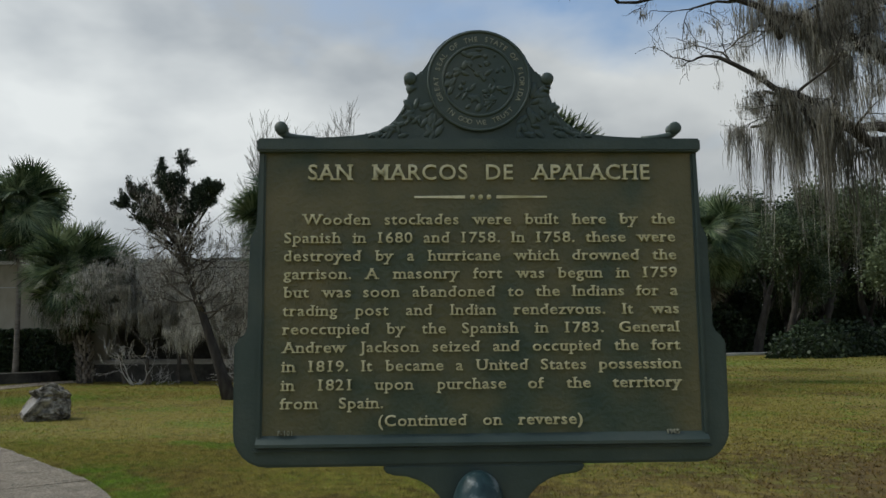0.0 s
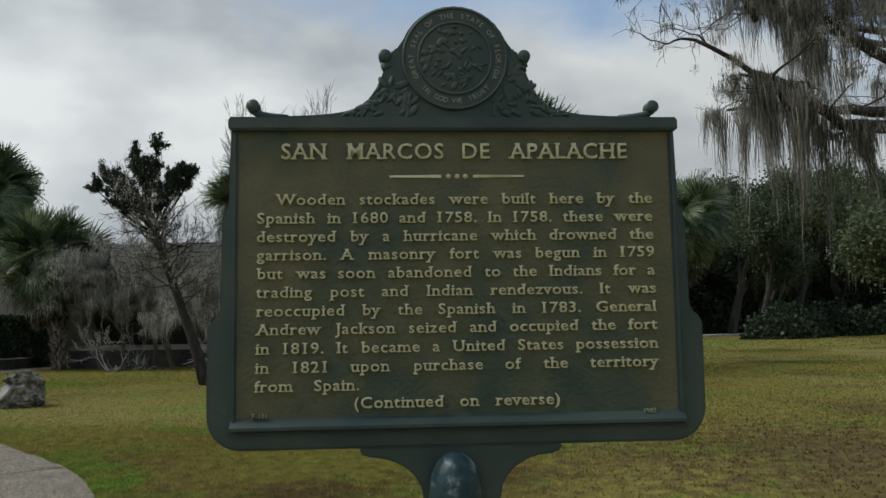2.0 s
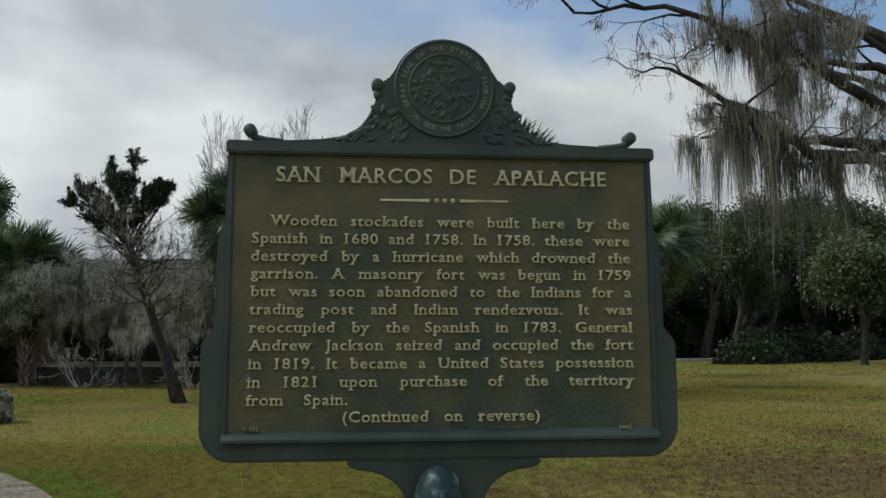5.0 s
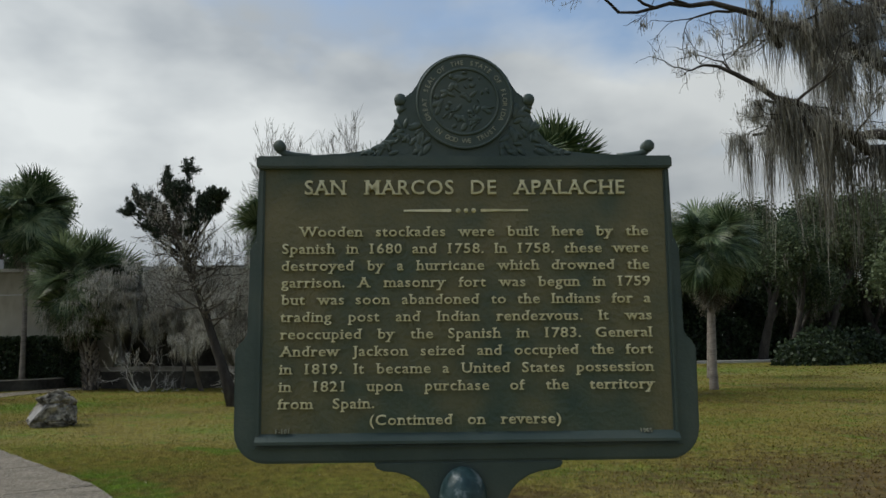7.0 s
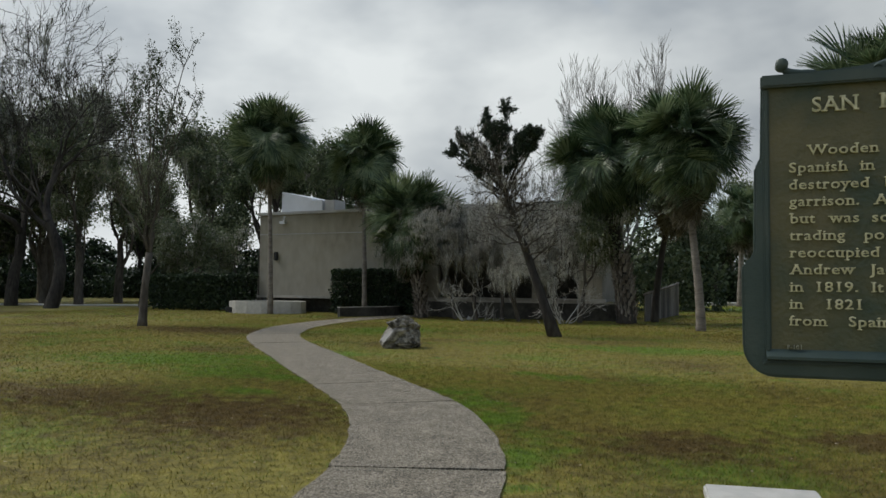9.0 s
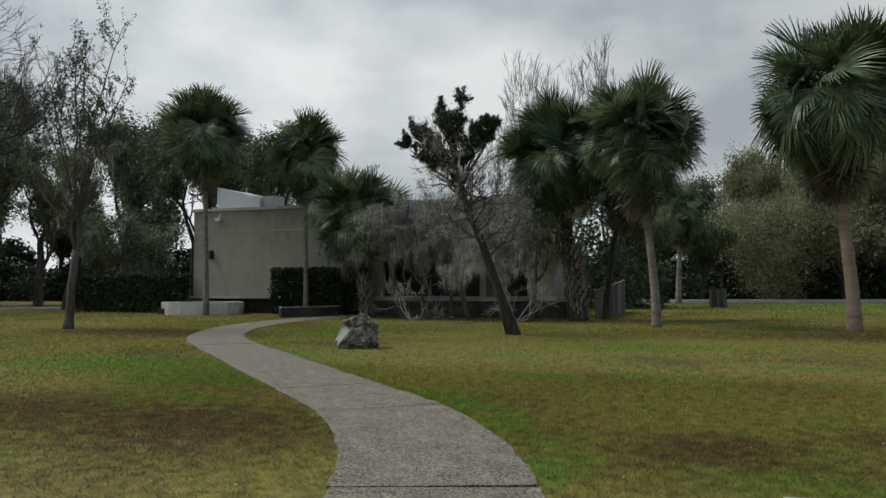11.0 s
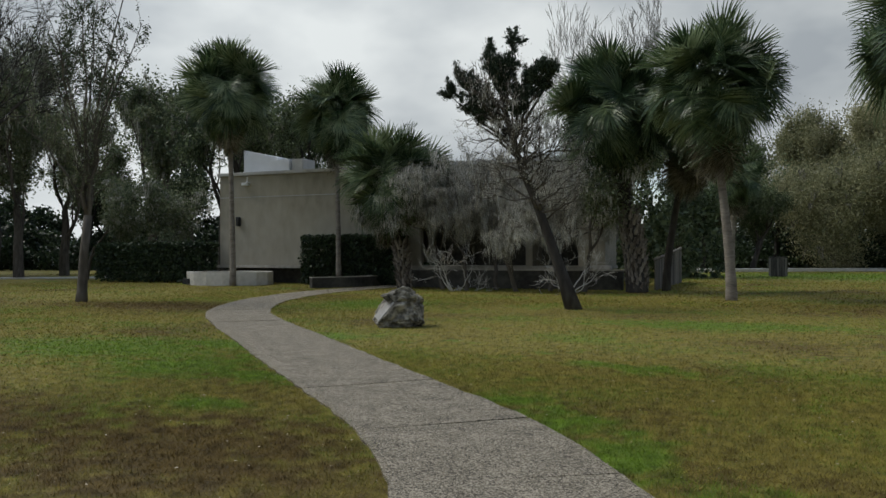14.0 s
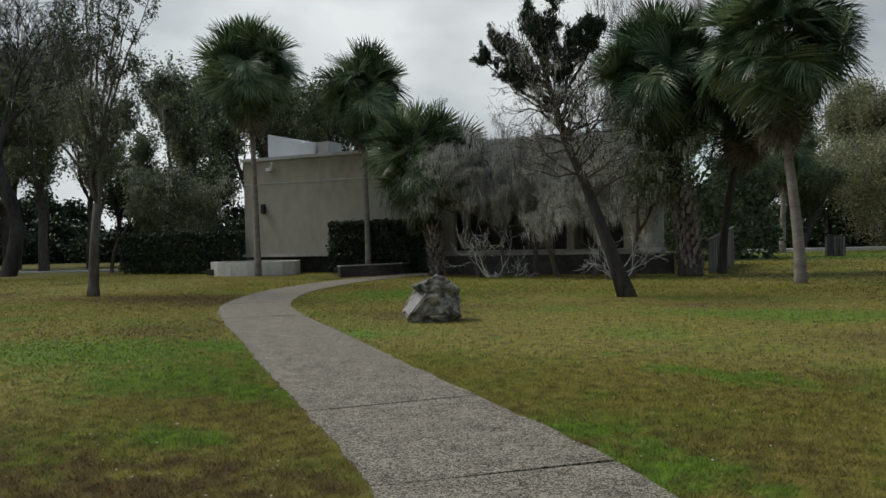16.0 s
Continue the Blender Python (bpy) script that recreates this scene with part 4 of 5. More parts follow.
def palm(label, place, lean, height, radius, size, fronds=46, dead=12, seed=1, bark="palm_bark", boots=0.0, skirt=0.5, tall=1.0):
    """A cabbage palm: trunk, fan leaves round the head, dead leaves below it, old leaf bases low down."""
    r = np.random.default_rng(seed)
    ob = thing("palm_tree", label, "palm tree", place, group="cabbage palms")
    s, n = Soup(), 26
    pts, rads = [], []
    for i in range(n + 1):
        t = i / n
        bend = t * t * (3 - 2 * t)
        pts.append(Vector((lean[0] * bend, lean[1] * bend, -0.1 + (height + 0.1) * t)))
        rads.append(radius * (1.22 - 0.3 * min(1, t * 6) + 0.06 * math.sin(t * 9) + (0.04 if i % 2 else 0) - 0.1 * t))
    s.tube(pts, rads, 14)
    part("trunk", s.mesh("trunk", M[bark]), ob)
    head = pts[-1]
    fronds = int(fronds * 1.4)
    for k in range(fronds):
        t = (k + 0.5) / fronds
        low = math.sin(radians(-80 * skirt))
        el = math.degrees(math.asin(max(-1.0, 1 - (1 - low) * t))) + r.normal() * 12
        az = k * 137.5 + r.normal() * 12
        sc = 0.98 * size * r.uniform(0.78, 1.14)
        part("frond", FRONDS[3 if k % 4 == 3 else 0 if el > 25 + r.normal() * 18 else 1 if el > -12 + r.normal() * 18 else 2], ob, "", Matrix.Translation(head + Vector((0, 0, 0.25 * size * (0.5 - t)))) @ pose(0, 0, 0, r.normal() * 40, -el, az) @ Matrix.Diagonal((sc, sc, sc, 1)))
    for k in range(dead):
        el, az = r.uniform(-88, -66), k * 137.5 + r.normal() * 20
        sc = size * r.uniform(0.75, 1.1)
        part("dead_frond", DEAD[k % 2], ob, "", Matrix.Translation(head - Vector((0, 0, 0.4 * size + r.uniform(0, 0.35)))) @ pose(0, 0, 0, r.normal() * 40, -el, az) @ Matrix.Diagonal((sc, sc, sc, 1)))
    if boots:
        rows_ = int(boots / 0.17)
        for i in range(rows_):
            z = 0.15 + boots * i / rows_
            c = pts[min(n, int(z / height * n))]
            for k in range(7):
                az = k * 360 / 7 + (i % 2) * 25.7 + r.normal() * 5
                part("boot", BOOT, ob, "", Matrix.Translation((c.x, c.y, z)) @ pose(0, 0, 0, 0, 0, az) @ Matrix.Translation((radius * 0.85, 0, 0)) @ pose(0, 0, 0, r.normal() * 8, r.normal() * 8, 0))
    return ob


palm("tall slender cabbage palm rising from a ring planter", (-24.7, 31.2, 0), (-0.15, 0.0), 8.45, 0.125, 1.3, 76, 14, 3, "palm_bark", 0, 0.7)
palm("slender cabbage palm before the building wall", (-20.5, 33.2, 0), (-0.15, 0.1), 7.5, 0.12, 1.15, 62, 8, 4, "palm_bark", 0, 0.65)
palm("short bushy cabbage palm with a booted trunk", (-16.5, 31.6, 0), (-0.55, 0.0), 4.3, 0.25, 1.4, 66, 3, 5, "dark_bark", 1.9, 0.75)
palm("thick cabbage palm with a boot-covered trunk", (-7.15, 31.3, 0), (-0.85, 0.1), 6.5, 0.33, 1.4, 72, 10, 6, "dark_bark", 2.9, 0.8)
palm("leaning cabbage palm with a dark hanging skirt", (-6.35, 32.9, 0), (0.75, -0.3), 6.1, 0.14, 1.15, 30, 70, 17, "dark_bark", 0, 1.0)
palm("curving slender cabbage palm standing in the lawn", (-3.77, 27.5, 0), (-0.45, 0.0), 6.3, 0.145, 1.3, 70, 14, 7, "palm_bark", 0, 0.65)
palm("large cabbage palm with a tan trunk and drooping skirt", (2.0, 26.5, 0), (-0.5, 0.0), 6.95, 0.19, 1.42, 84, 36, 8, "tan_bark", 0, 0.85)
palm("cabbage palm with a thin pale trunk at the lawn edge", (8.1, 29.9, 0), (0.1, 0.0), 5.2, 0.14, 1.05, 56, 40, 9, "palm_bark", 0, 0.95)
palm("cabbage palm among the trees beyond the lawn", (-5.6, 60.0, 0), (0.2, 0.0), 6.5, 0.2, 1.3, 36, 16, 10, "palm_bark", 0, 0.8)
palm("cabbage palm among the trees beyond the lawn", (10.5, 40.0, 0), (0.2, 0.0), 6.3, 0.17, 1.25, 36, 20, 11, "palm_bark", 0, 0.8)



# ---- trees ----
def cedar():
    r = np.random.default_rng(12)
    ob = thing("cedar_tree", "leaning dark cedar with bare mossy lower branches", "tree", (-7.2, 22.3, 0))
    s, low, tips, low_tips, sprays = Soup(), Soup(), [], [], []
    line = [Vector(p) for p in ((0, 0, -0.1), (-0.3, 0, 0.8), (-0.62, 0, 1.7), (-0.98, 0, 2.7), (-1.4, 0.05, 3.6), (-1.62, 0.05, 4.4), (-1.85, 0.05, 5.3))]
    s.tube(line, [0.23, 0.155, 0.13, 0.11, 0.088, 0.07, 0.045], 9)
    # bare lower branches
    for k in range(54):
        t = r.uniform(0.42, 0.97)
        i = min(5, int(t * 6))
        p = line[i].lerp(line[i + 1], t * 6 - i)
        az = r.uniform(0, 6.28)
        d = Vector((math.cos(az), math.sin(az), r.uniform(0.1, 0.9))).normalized()
        grow(low, p, d, r.uniform(0.55, 0.95), 0.032, 3, low_tips, r, 0.6, 0.08, (2, 3), 0.72, 0.25, 0.62, 0.008)
    # tiers of the crown, each limb set with upswept sprays
    for at, to, n in (
        (5, (-3.3, 0.1, 5.65), 20), (5, (-2.9, -0.5, 5.95), 18), (5, (-3.05, 0.5, 6.15), 12), (5, (-2.5, 0.3, 5.6), 20),
        (6, (-2.35, 0.2, 6.5), 12), (6, (-2.15, -0.2, 6.75), 11), (6, (-1.6, 0.0, 6.85), 12), (6, (-1.95, 0.5, 6.4), 10), (6, (-1.75, -0.5, 6.1), 20),
        (6, (-1.15, 0.1, 6.0), 18), (5, (-0.75, -0.3, 6.0), 18), (5, (-0.4, 0.0, 6.3), 13), (5, (-1.2, -0.7, 5.5), 8), (6, (-1.3, 0.5, 5.8), 9),
    ):
        a, b = line[at], Vector(to)
        limb = [a.lerp(b, q / 6) + Vector((0, 0, -0.12 * math.sin(math.pi * q / 6))) + Vector(r.normal(size=3)) * 0.03 for q in range(7)]
        s.tube(limb, [0.055, 0.048, 0.04, 0.032, 0.025, 0.018, 0.01], 6)
        away = (b - a).normalized()
        for k in range(n):
            q = limb[int(r.integers(3, 7))]
            d = (away * 0.7 + Vector((0, 0, 0.75)) + Vector(r.normal(size=3)) * 0.5).normalized()
            tip = q + d * r.uniform(0.2, 0.5)
            s.tube([q, tip], [0.012, 0.004], 3)
            sprays.append((q, tip))
            for _ in range(3):
                m = q.lerp(tip, r.uniform(0.1, 0.8))
                sprays.append((m, m + (d + Vector(r.normal(size=3)) * 0.5).normalized() * r.uniform(0.1, 0.24)))
    part("trunk", s.mesh("trunk", M["dark_bark"]), ob)
    part("branchwork", low.mesh("branchwork", M["bark"]), ob, "bare lichen-grey branches")
    part("crown", plume_mesh("crown", sprays, 80000, M["cedar_leaf"], r, 0.095, 0.024), ob, "upswept dark foliage sprays")
    part("hanging_moss", moss_mesh("hanging_moss", low_tips, 180, 9, 0.5, M["moss"], r, 0.008, 0.05), ob, "grey hanging moss")
    part("lichen", leaf_mesh("lichen", low_tips, 5000, 0.05, 0.022, M["moss"], r, 0.4), ob, "pale lichen tufts")
    return ob


def bare_tree(name, label, place, height, radius, level, seed, bark="pale_bark", spread=0.45, up=0.12, leaves=0, leaf="sparse_leaf", leaf_size=0.05, moss=0, moss_len=1.2, moss_mat="moss", kids=(2, 3), first=0.3, leaf_spread=0.2, moss_width=0.03, shrink=0.74, strands=14, lean=(0, 0), stems=1, group="", tilt=0.22, least=0.007, wob=0.1):
    """A forking tree with, if asked, leaves and hanging moss."""
    r = np.random.default_rng(seed)
    ob = thing(name, label, "tree", place, group=group)
    s, tips = Soup(), []
    for k in range(stems):
        a = 6.28 * k / max(1, stems) + 0.5
        tilt = 0.0 if stems == 1 else tilt
        grow(s, Vector((0.05 * math.cos(a) * (stems > 1), 0.05 * math.sin(a) * (stems > 1), -0.1)), Vector((lean[0] + tilt * math.cos(a), lean[1] + tilt * math.sin(a), 1)).normalized(), height * first, radius, level, tips, r, spread, up, kids, shrink, wob, 0.62, least)
    part("trunk", s.mesh("trunk", M[bark]), ob)
    if leaves:
        part("crown", leaf_mesh("crown", tips, leaves, leaf_spread, leaf_size, M[leaf], r), ob)
    if moss:
        part("hanging_moss", moss_mesh("hanging_moss", tips, moss, strands, moss_len, M[moss_mat], r, moss_width), ob, "grey hanging moss")
    return ob


cedar()


def upright_tree(label, place, seed):
    """A slim tree that forks low into upright stems set with short leafy twigs."""
    r = np.random.default_rng(seed)
    ob = thing("young_tree", label, "tree", place)
    s, tips, high = Soup(), [], []
    fork = Vector((0.28, 0, 2.6))
    s.tube([Vector((0, 0, -0.1)), Vector((0.03, 0, 0.3)), Vector((0.1, 0, 1.4)), fork], [0.2, 0.15, 0.125, 0.12], 10)
    for k, (x, y, z) in enumerate(((2.0, 0.2, 9.9), (1.1, -0.9, 9.0), (-0.1, 0.7, 9.3), (-1.0, -0.3, 8.7), (1.3, 1.2, 8.4), (-1.7, 0.5, 7.0), (2.3, -0.5, 7.6), (0.4, -1.4, 7.8), (-0.5, 1.5, 7.2), (-2.0, -0.6, 5.6))):
        top, a = Vector((x, y, z)), fork + Vector((0, 0, -0.5 * r.uniform()))
        stem = [a.lerp(top, q / 8) - Vector((x, y, 0)) * 0.32 * math.sin(math.pi * q / 8) * 0.6 + Vector(r.normal(size=3)) * 0.05 * (q > 0) for q in range(9)]
        s.tube(stem, [0.06 * (1 - 0.85 * q / 8) for q in range(9)], 6)
        for _ in range(24):
            i = r.uniform(1.0, 7.9)
            p = stem[int(i)].lerp(stem[int(i) + 1], i % 1)
            az = r.uniform(0, 6.28)
            grow(s, p, Vector((math.cos(az), math.sin(az), r.uniform(0.4, 1.3))).normalized(), r.uniform(0.3, 0.65), 0.013, 2, high if p.z > 5.5 else tips, r, 0.5, 0.1, (1, 3), 0.75, 0.14, 0.62, 0.006)
    part("trunk", s.mesh("trunk", M["bark"]), ob)
    part("crown", leaf_mesh("crown", high, 6500, 0.05, 0.04, M["oak_leaf"], r, 0.45), ob, "small dark sparse leaves")
    part("low_crown", leaf_mesh("low_crown", tips, 6500, 0.09, 0.03, M["sparse_leaf"], r, 0.4), ob, "thin pale leaves")
    part("hanging_moss", moss_mesh("hanging_moss", tips, 60, 8, 0.6, M["moss"], r, 0.008, 0.05), ob, "grey hanging moss")
    return ob


upright_tree("slim young tree with sparse winter leaves on the lawn", (-21.8, 20.3, 0), 33)
bare_tree("bare_tree", "leafless grey tree with fine upright twigs", (-11.6, 48.5, 0), 18, 0.14, 7, 34, "grey_twig", 0.42, 0.09, first=0.24, shrink=0.75, kids=(2, 3), least=0.012, wob=0.08, stems=8, tilt=0.26)
for x, y, h, sd in ((-12.4, 31.2, 7.6, 35), (-14.6, 31.2, 6.8, 36), (-10.4, 31.5, 7.2, 37), (-13.4, 30.6, 5.8, 39), (-11.4, 30.6, 5.6, 40)):
    ob = bare_tree("mossy_tree", "small tree smothered in grey hanging moss", (x, y, 0), h, 0.1, 6, sd, "bark", 0.62, 0.05, 6500, "grey_moss", 0.02, 330, 0.8, "moss", first=0.25, leaf_spread=0.12, moss_width=0.008, strands=18, shrink=0.78, group="mossy trees", wob=0.2)
    mr = np.random.default_rng(sd + 100)
    beards = [(a * 1.5 * math.cos(w), a * 1.5 * math.sin(w), h * q) for a, w, q in zip(mr.uniform(0.1, 1, 26), mr.uniform(0, 6.28, 26), mr.uniform(0.42, 0.68, 26))]
    part("hanging_moss", moss_mesh("hanging_moss", beards, 26, 110, 2.1, M["grey_moss"], mr, 0.011, 0.12), ob, "long grey-brown moss beards")
for x, y, h, sd in ((-33.5, 36.5, 7.0, 46), (-30.0, 36.0, 6.0, 47), (-37.5, 35.0, 7.5, 48)):
    bare_tree("leafy_tree", "small olive-grey leafy tree behind the hedge", (x, y, 0), h, 0.12, 6, sd, "bark", 0.6, 0.03, 7000, "sparse_leaf", 0.07, 120, 0.8, "moss", first=0.25, leaf_spread=0.25)
bare_tree("leafy_tree", "small grey-green tree crowded against a palm", (-9.0, 31.0, 0), 6.0, 0.12, 6, 38, "bark", 0.5, 0.06, 7000, "sparse_leaf", 0.06, 120, 0.8, "moss", first=0.27, leaf_spread=0.25)
for k, (x, y, sd) in enumerate(((-13.7, 30.2, 41), (-9.3, 30.0, 42))):
    bare_tree("bare_shrub", "low leafless shrub with pale crooked stems", (x, y, 0), 3.6, 0.03, 5, sd, "pale_bark", 0.5, 0.07, first=0.17, shrink=0.82, stems=7, group="bare shrubs", tilt=2.0, kids=(2, 2), least=0.0075, wob=0.26)
# the tall oak over the far lawn
for x, y, h, sd in ((-40.3, 31.0, 27, 49), (-46.5, 33.0, 24, 50)):
    bare_tree("mossy_oak", "tall leafless oak with fine twigs and hanging moss", (x, y, 0), h, 0.42, 7, sd, "dark_bark", 0.55, 0.06, 7000, "moss_leaf", 0.045, 330, 2.2, "dark_moss", first=0.2, leaf_spread=0.16, moss_width=0.016, shrink=0.8, kids=(3, 3), lean=(0.06, 0.02), strands=12, least=0.016, wob=0.17)


def shoreline_oak():
    """The limb-spreading oak whose moss hangs over the lawn."""
    r = np.random.default_rng(52)
    ob = thing("live_oak", "spreading oak with dark limbs and long hanging moss", "tree", (9.6, 13.4, 0))
    s, tips, main = Soup(), [], []
    s.tube([Vector(p) for p in ((0, 0, -0.1), (0.05, 0, 1.2), (-0.1, 0, 2.8), (-0.3, 0, 4.4), (-0.2, 0.1, 6.5), (0.1, 0.2, 8.5))], [0.55, 0.45, 0.4, 0.34, 0.24, 0.14], 12)
    limbs = (
        ([(-0.2, 0, 4.0), (-2.0, -0.3, 4.5), (-3.3, -0.4, 4.7), (-3.75, -0.4, 4.8), (-4.15, -0.4, 5.35), (-4.8, -0.4, 5.75), (-5.35, -0.4, 6.3)], 0.17),
        ([(-0.2, 0, 4.6), (-2.6, -0.3, 5.25), (-3.2, -0.4, 5.85), (-3.75, -0.4, 6.25), (-4.45, -0.4, 6.67), (-5.0, -0.4, 7.0), (-5.8, -0.4, 7.33), (-6.4, -0.4, 7.43), (-7.0, -0.4, 7.25)], 0.13),
        ([(-4.3, -0.4, 6.6), (-4.6, -0.4, 7.2), (-4.75, -0.3, 7.9), (-4.9, -0.2, 8.6)], 0.06),
        ([(-3.85, -0.4, 4.85), (-4.1, -0.4, 5.5), (-4.6, -0.3, 5.7)], 0.05),
        ([(-0.2, 0, 6.0), (-2.55, -0.2, 6.6), (-3.1, -0.2, 7.25), (-3.65, -0.3, 7.3), (-4.2, -0.3, 6.95)], 0.08),
        ([(-0.2, 0, 6.2), (-1.2, 0.8, 7.4), (-2.4, 1.5, 8.4), (-3.6, 2.0, 9.2)], 0.14),
        ([(-0.1, 0, 4.8), (-1.6, 1.6, 5.4), (-2.6, 3.0, 5.9), (-3.4, 4.4, 6.4)], 0.16),
        ([(-0.1, 0, 5.8), (-1.8, 0.9, 6.6), (-2.7, 1.2, 7.0), (-3.3, 1.4, 7.6)], 0.12),
        ([(-0.2, 0.1, 6.4), (-1.6, -0.5, 7.2), (-2.7, -0.6, 7.9), (-3.4, -0.6, 8.8)], 0.08),
        ([(-0.1, 0, 5.6), (-1.5, 2.0, 6.6), (-2.6, 3.2, 7.6), (-3.2, 4.0, 8.6)], 0.09),
        ([(0, 0, 5.0), (1.5, 1.5, 6.2), (3.2, 2.6, 7.2)], 0.2),
        ([(0, 0, 5.2), (1.2, -1.5, 6.2), (2.2, -3.0, 7.0)], 0.2),
    )
    for pts, rad in limbs:
        line = smooth_line([p[:2] for p in pts], 0.3)
        zs = np.interp(np.linspace(0, len(pts) - 1, len(line)), range(len(pts)), [p[2] for p in pts])
        line = [Vector((p.x, p.y, z)) + Vector(r.normal(size=3)) * 0.025 for p, z in zip(line, zs)]
        s.tube(line, [rad * (1 - 0.86 * i / len(line)) for i in range(len(line))], 8)
        main.extend(line[3:])
        for i in range(4, len(line), 2):
            d = Vector((r.normal() - 0.5, r.normal() * 0.7, r.uniform(-0.3, 1.2))).normalized()
            grow(s, line[i], d, r.uniform(0.45, 0.9), 0.028, 3, tips, r, 0.6, 0.02, (2, 3), 0.72, 0.2, 0.62, 0.005)
    part("trunk", s.mesh("trunk", M["dark_bark"]), ob)
    near = [q for q in main if q.x > -5.2]
    part("hanging_moss", moss_mesh("hanging_moss", [q for q in near if -4.8 < q.x < -2.7 and q.z < 7.5], 72, 95, 3.1, M["brown_moss"], r, 0.006, 0.12), ob, "long brown-grey hanging moss")
    part("hanging_moss", moss_mesh("hanging_moss", near + [q for q in tips if q.x > -5.0], 175, 55, 1.4, M["grey_moss"], r, 0.0055, 0.08), ob, "grey hanging moss")
    part("hanging_moss", moss_mesh("hanging_moss", main + tips, 620, 16, 0.3, M["grey_moss"], r, 0.005, 0.05), ob, "short grey moss tufts")
    part("lichen", leaf_mesh("lichen", near + [q for q in tips if q.x > -5.2], 16000, 0.05, 0.014, M["grey_moss"], r, 0.5), ob, "pale lichen tufts")
    return ob


shoreline_oak()

# ---- hedges ----
def hedge(label, x0, x1, y0, y1, h, seed):
    r = np.random.default_rng(seed)
    ob = thing("hedge", label, "hedge")
    n = int(900 * (x1 - x0) * (h + 1))
    p = np.stack([r.uniform(x0, x1, n), r.uniform(y0, y1, n), r.uniform(0.1, h, n)], 1)
    k = r.integers(0, 4, n)
    p[k == 0, 2] = h
    p[k == 1, 1] = y0
    p[k == 2, 1] = y0
    p += r.normal(size=p.shape) * 0.05
    a = rand_units(r, n)
    b = np.cross(a, rand_units(r, n))
    s_ = 0.06 * r.uniform(0.6, 1.4, (n, 1))
    part("foliage", quads("foliage", np.stack([p - a * s_, p + b * s_, p + a * s_, p - b * s_], 1), M["hedge_leaf"]), ob)
    s = Soup()
    for _ in range(int((x1 - x0) * 4)):
        q = Vector((r.uniform(x0, x1), r.uniform(y0 + 0.1, y1), 0))
        s.tube([q, q + Vector((r.normal() * 0.1, r.normal() * 0.1, h * 0.7))], [0.03, 0.012], 5)
    tagged(part("stems", s.mesh("stems", M["dark_bark"]), ob), kind="stuff")
    return ob


hedge("clipped dark green hedge beside the building", -34.9, -28.0, 33.2, 34.6, 1.9, 61)
hedge("clipped dark green hedge against the building wall", -22.6, -17.6, 33.4, 34.15, 2.15, 62)

# ---- woods around ----
def wood_tree(label, height, radius, seed, leaf, leaves, size, moss=0, bark="dark_bark", spread=0.55, first=0.34, place=(0, 0, 0), leaf_spread=0.55, moss_mat="brown_moss"):
    return bare_tree("woodland_tree", label, place, height, radius, 5, seed, bark, spread, 0.08, leaves, leaf, size, moss, 2.4, moss_mat, (3, 3), first, leaf_spread, 0.03, 0.7, 14)


SPECIES = [
    wood_tree("dark evergreen oak at the wood's edge", 12, 0.3, 71, "oak_leaf", 11000, 0.11, 30, place=(-60, 56, 0), leaf_spread=0.26),
    wood_tree("dark evergreen oak at the wood's edge", 11, 0.26, 72, "oak_leaf", 17000, 0.125, 60, place=(15, 92, 0), first=0.25, leaf_spread=0.5),
    wood_tree("olive-leaved tree beyond the lawn", 23, 0.32, 73, "olive_leaf", 60000, 0.095, 20, place=(7.5, 75, 0), first=0.24, leaf_spread=0.5, spread=0.62),
    wood_tree("grey moss-hung oak in the park", 13, 0.34, 74, "sparse_leaf", 11000, 0.105, 130, "bark", place=(-50, 38, 0), moss_mat="moss", leaf_spread=0.3),
    wood_tree("tall leafy oak fringed with moss beyond the road", 22, 0.45, 76, "oak_leaf", 30000, 0.13, 200, place=(23, 83, 0), first=0.25, leaf_spread=0.6, spread=0.6),
    bare_tree("woodland_tree", "broad olive-brown tree with a low drooping crown", (6.2, 70.5, 0), 20, 0.35, 5, 77, "dark_bark", 0.72, 0.0, 70000, "olive_leaf", 0.08, 120, 1.8, "brown_moss", (3, 3), 0.17, 0.7, 0.05, 0.8, 12),
    wood_tree("leafy oak fringed with moss", 11, 0.32, 75, "oak_leaf", 18000, 0.1, 260, place=(29, 82, 0), first=0.25, leaf_spread=0.4, spread=0.65),
]
r = np.random.default_rng(80)


def plant(k, x, y, sc, tall=1.0):
    copy_thing(SPECIES[k], pose(x, y, 0, 0, 0, r.uniform(0, 360)) @ Matrix.Diagonal((sc, sc, sc * tall, 1)))


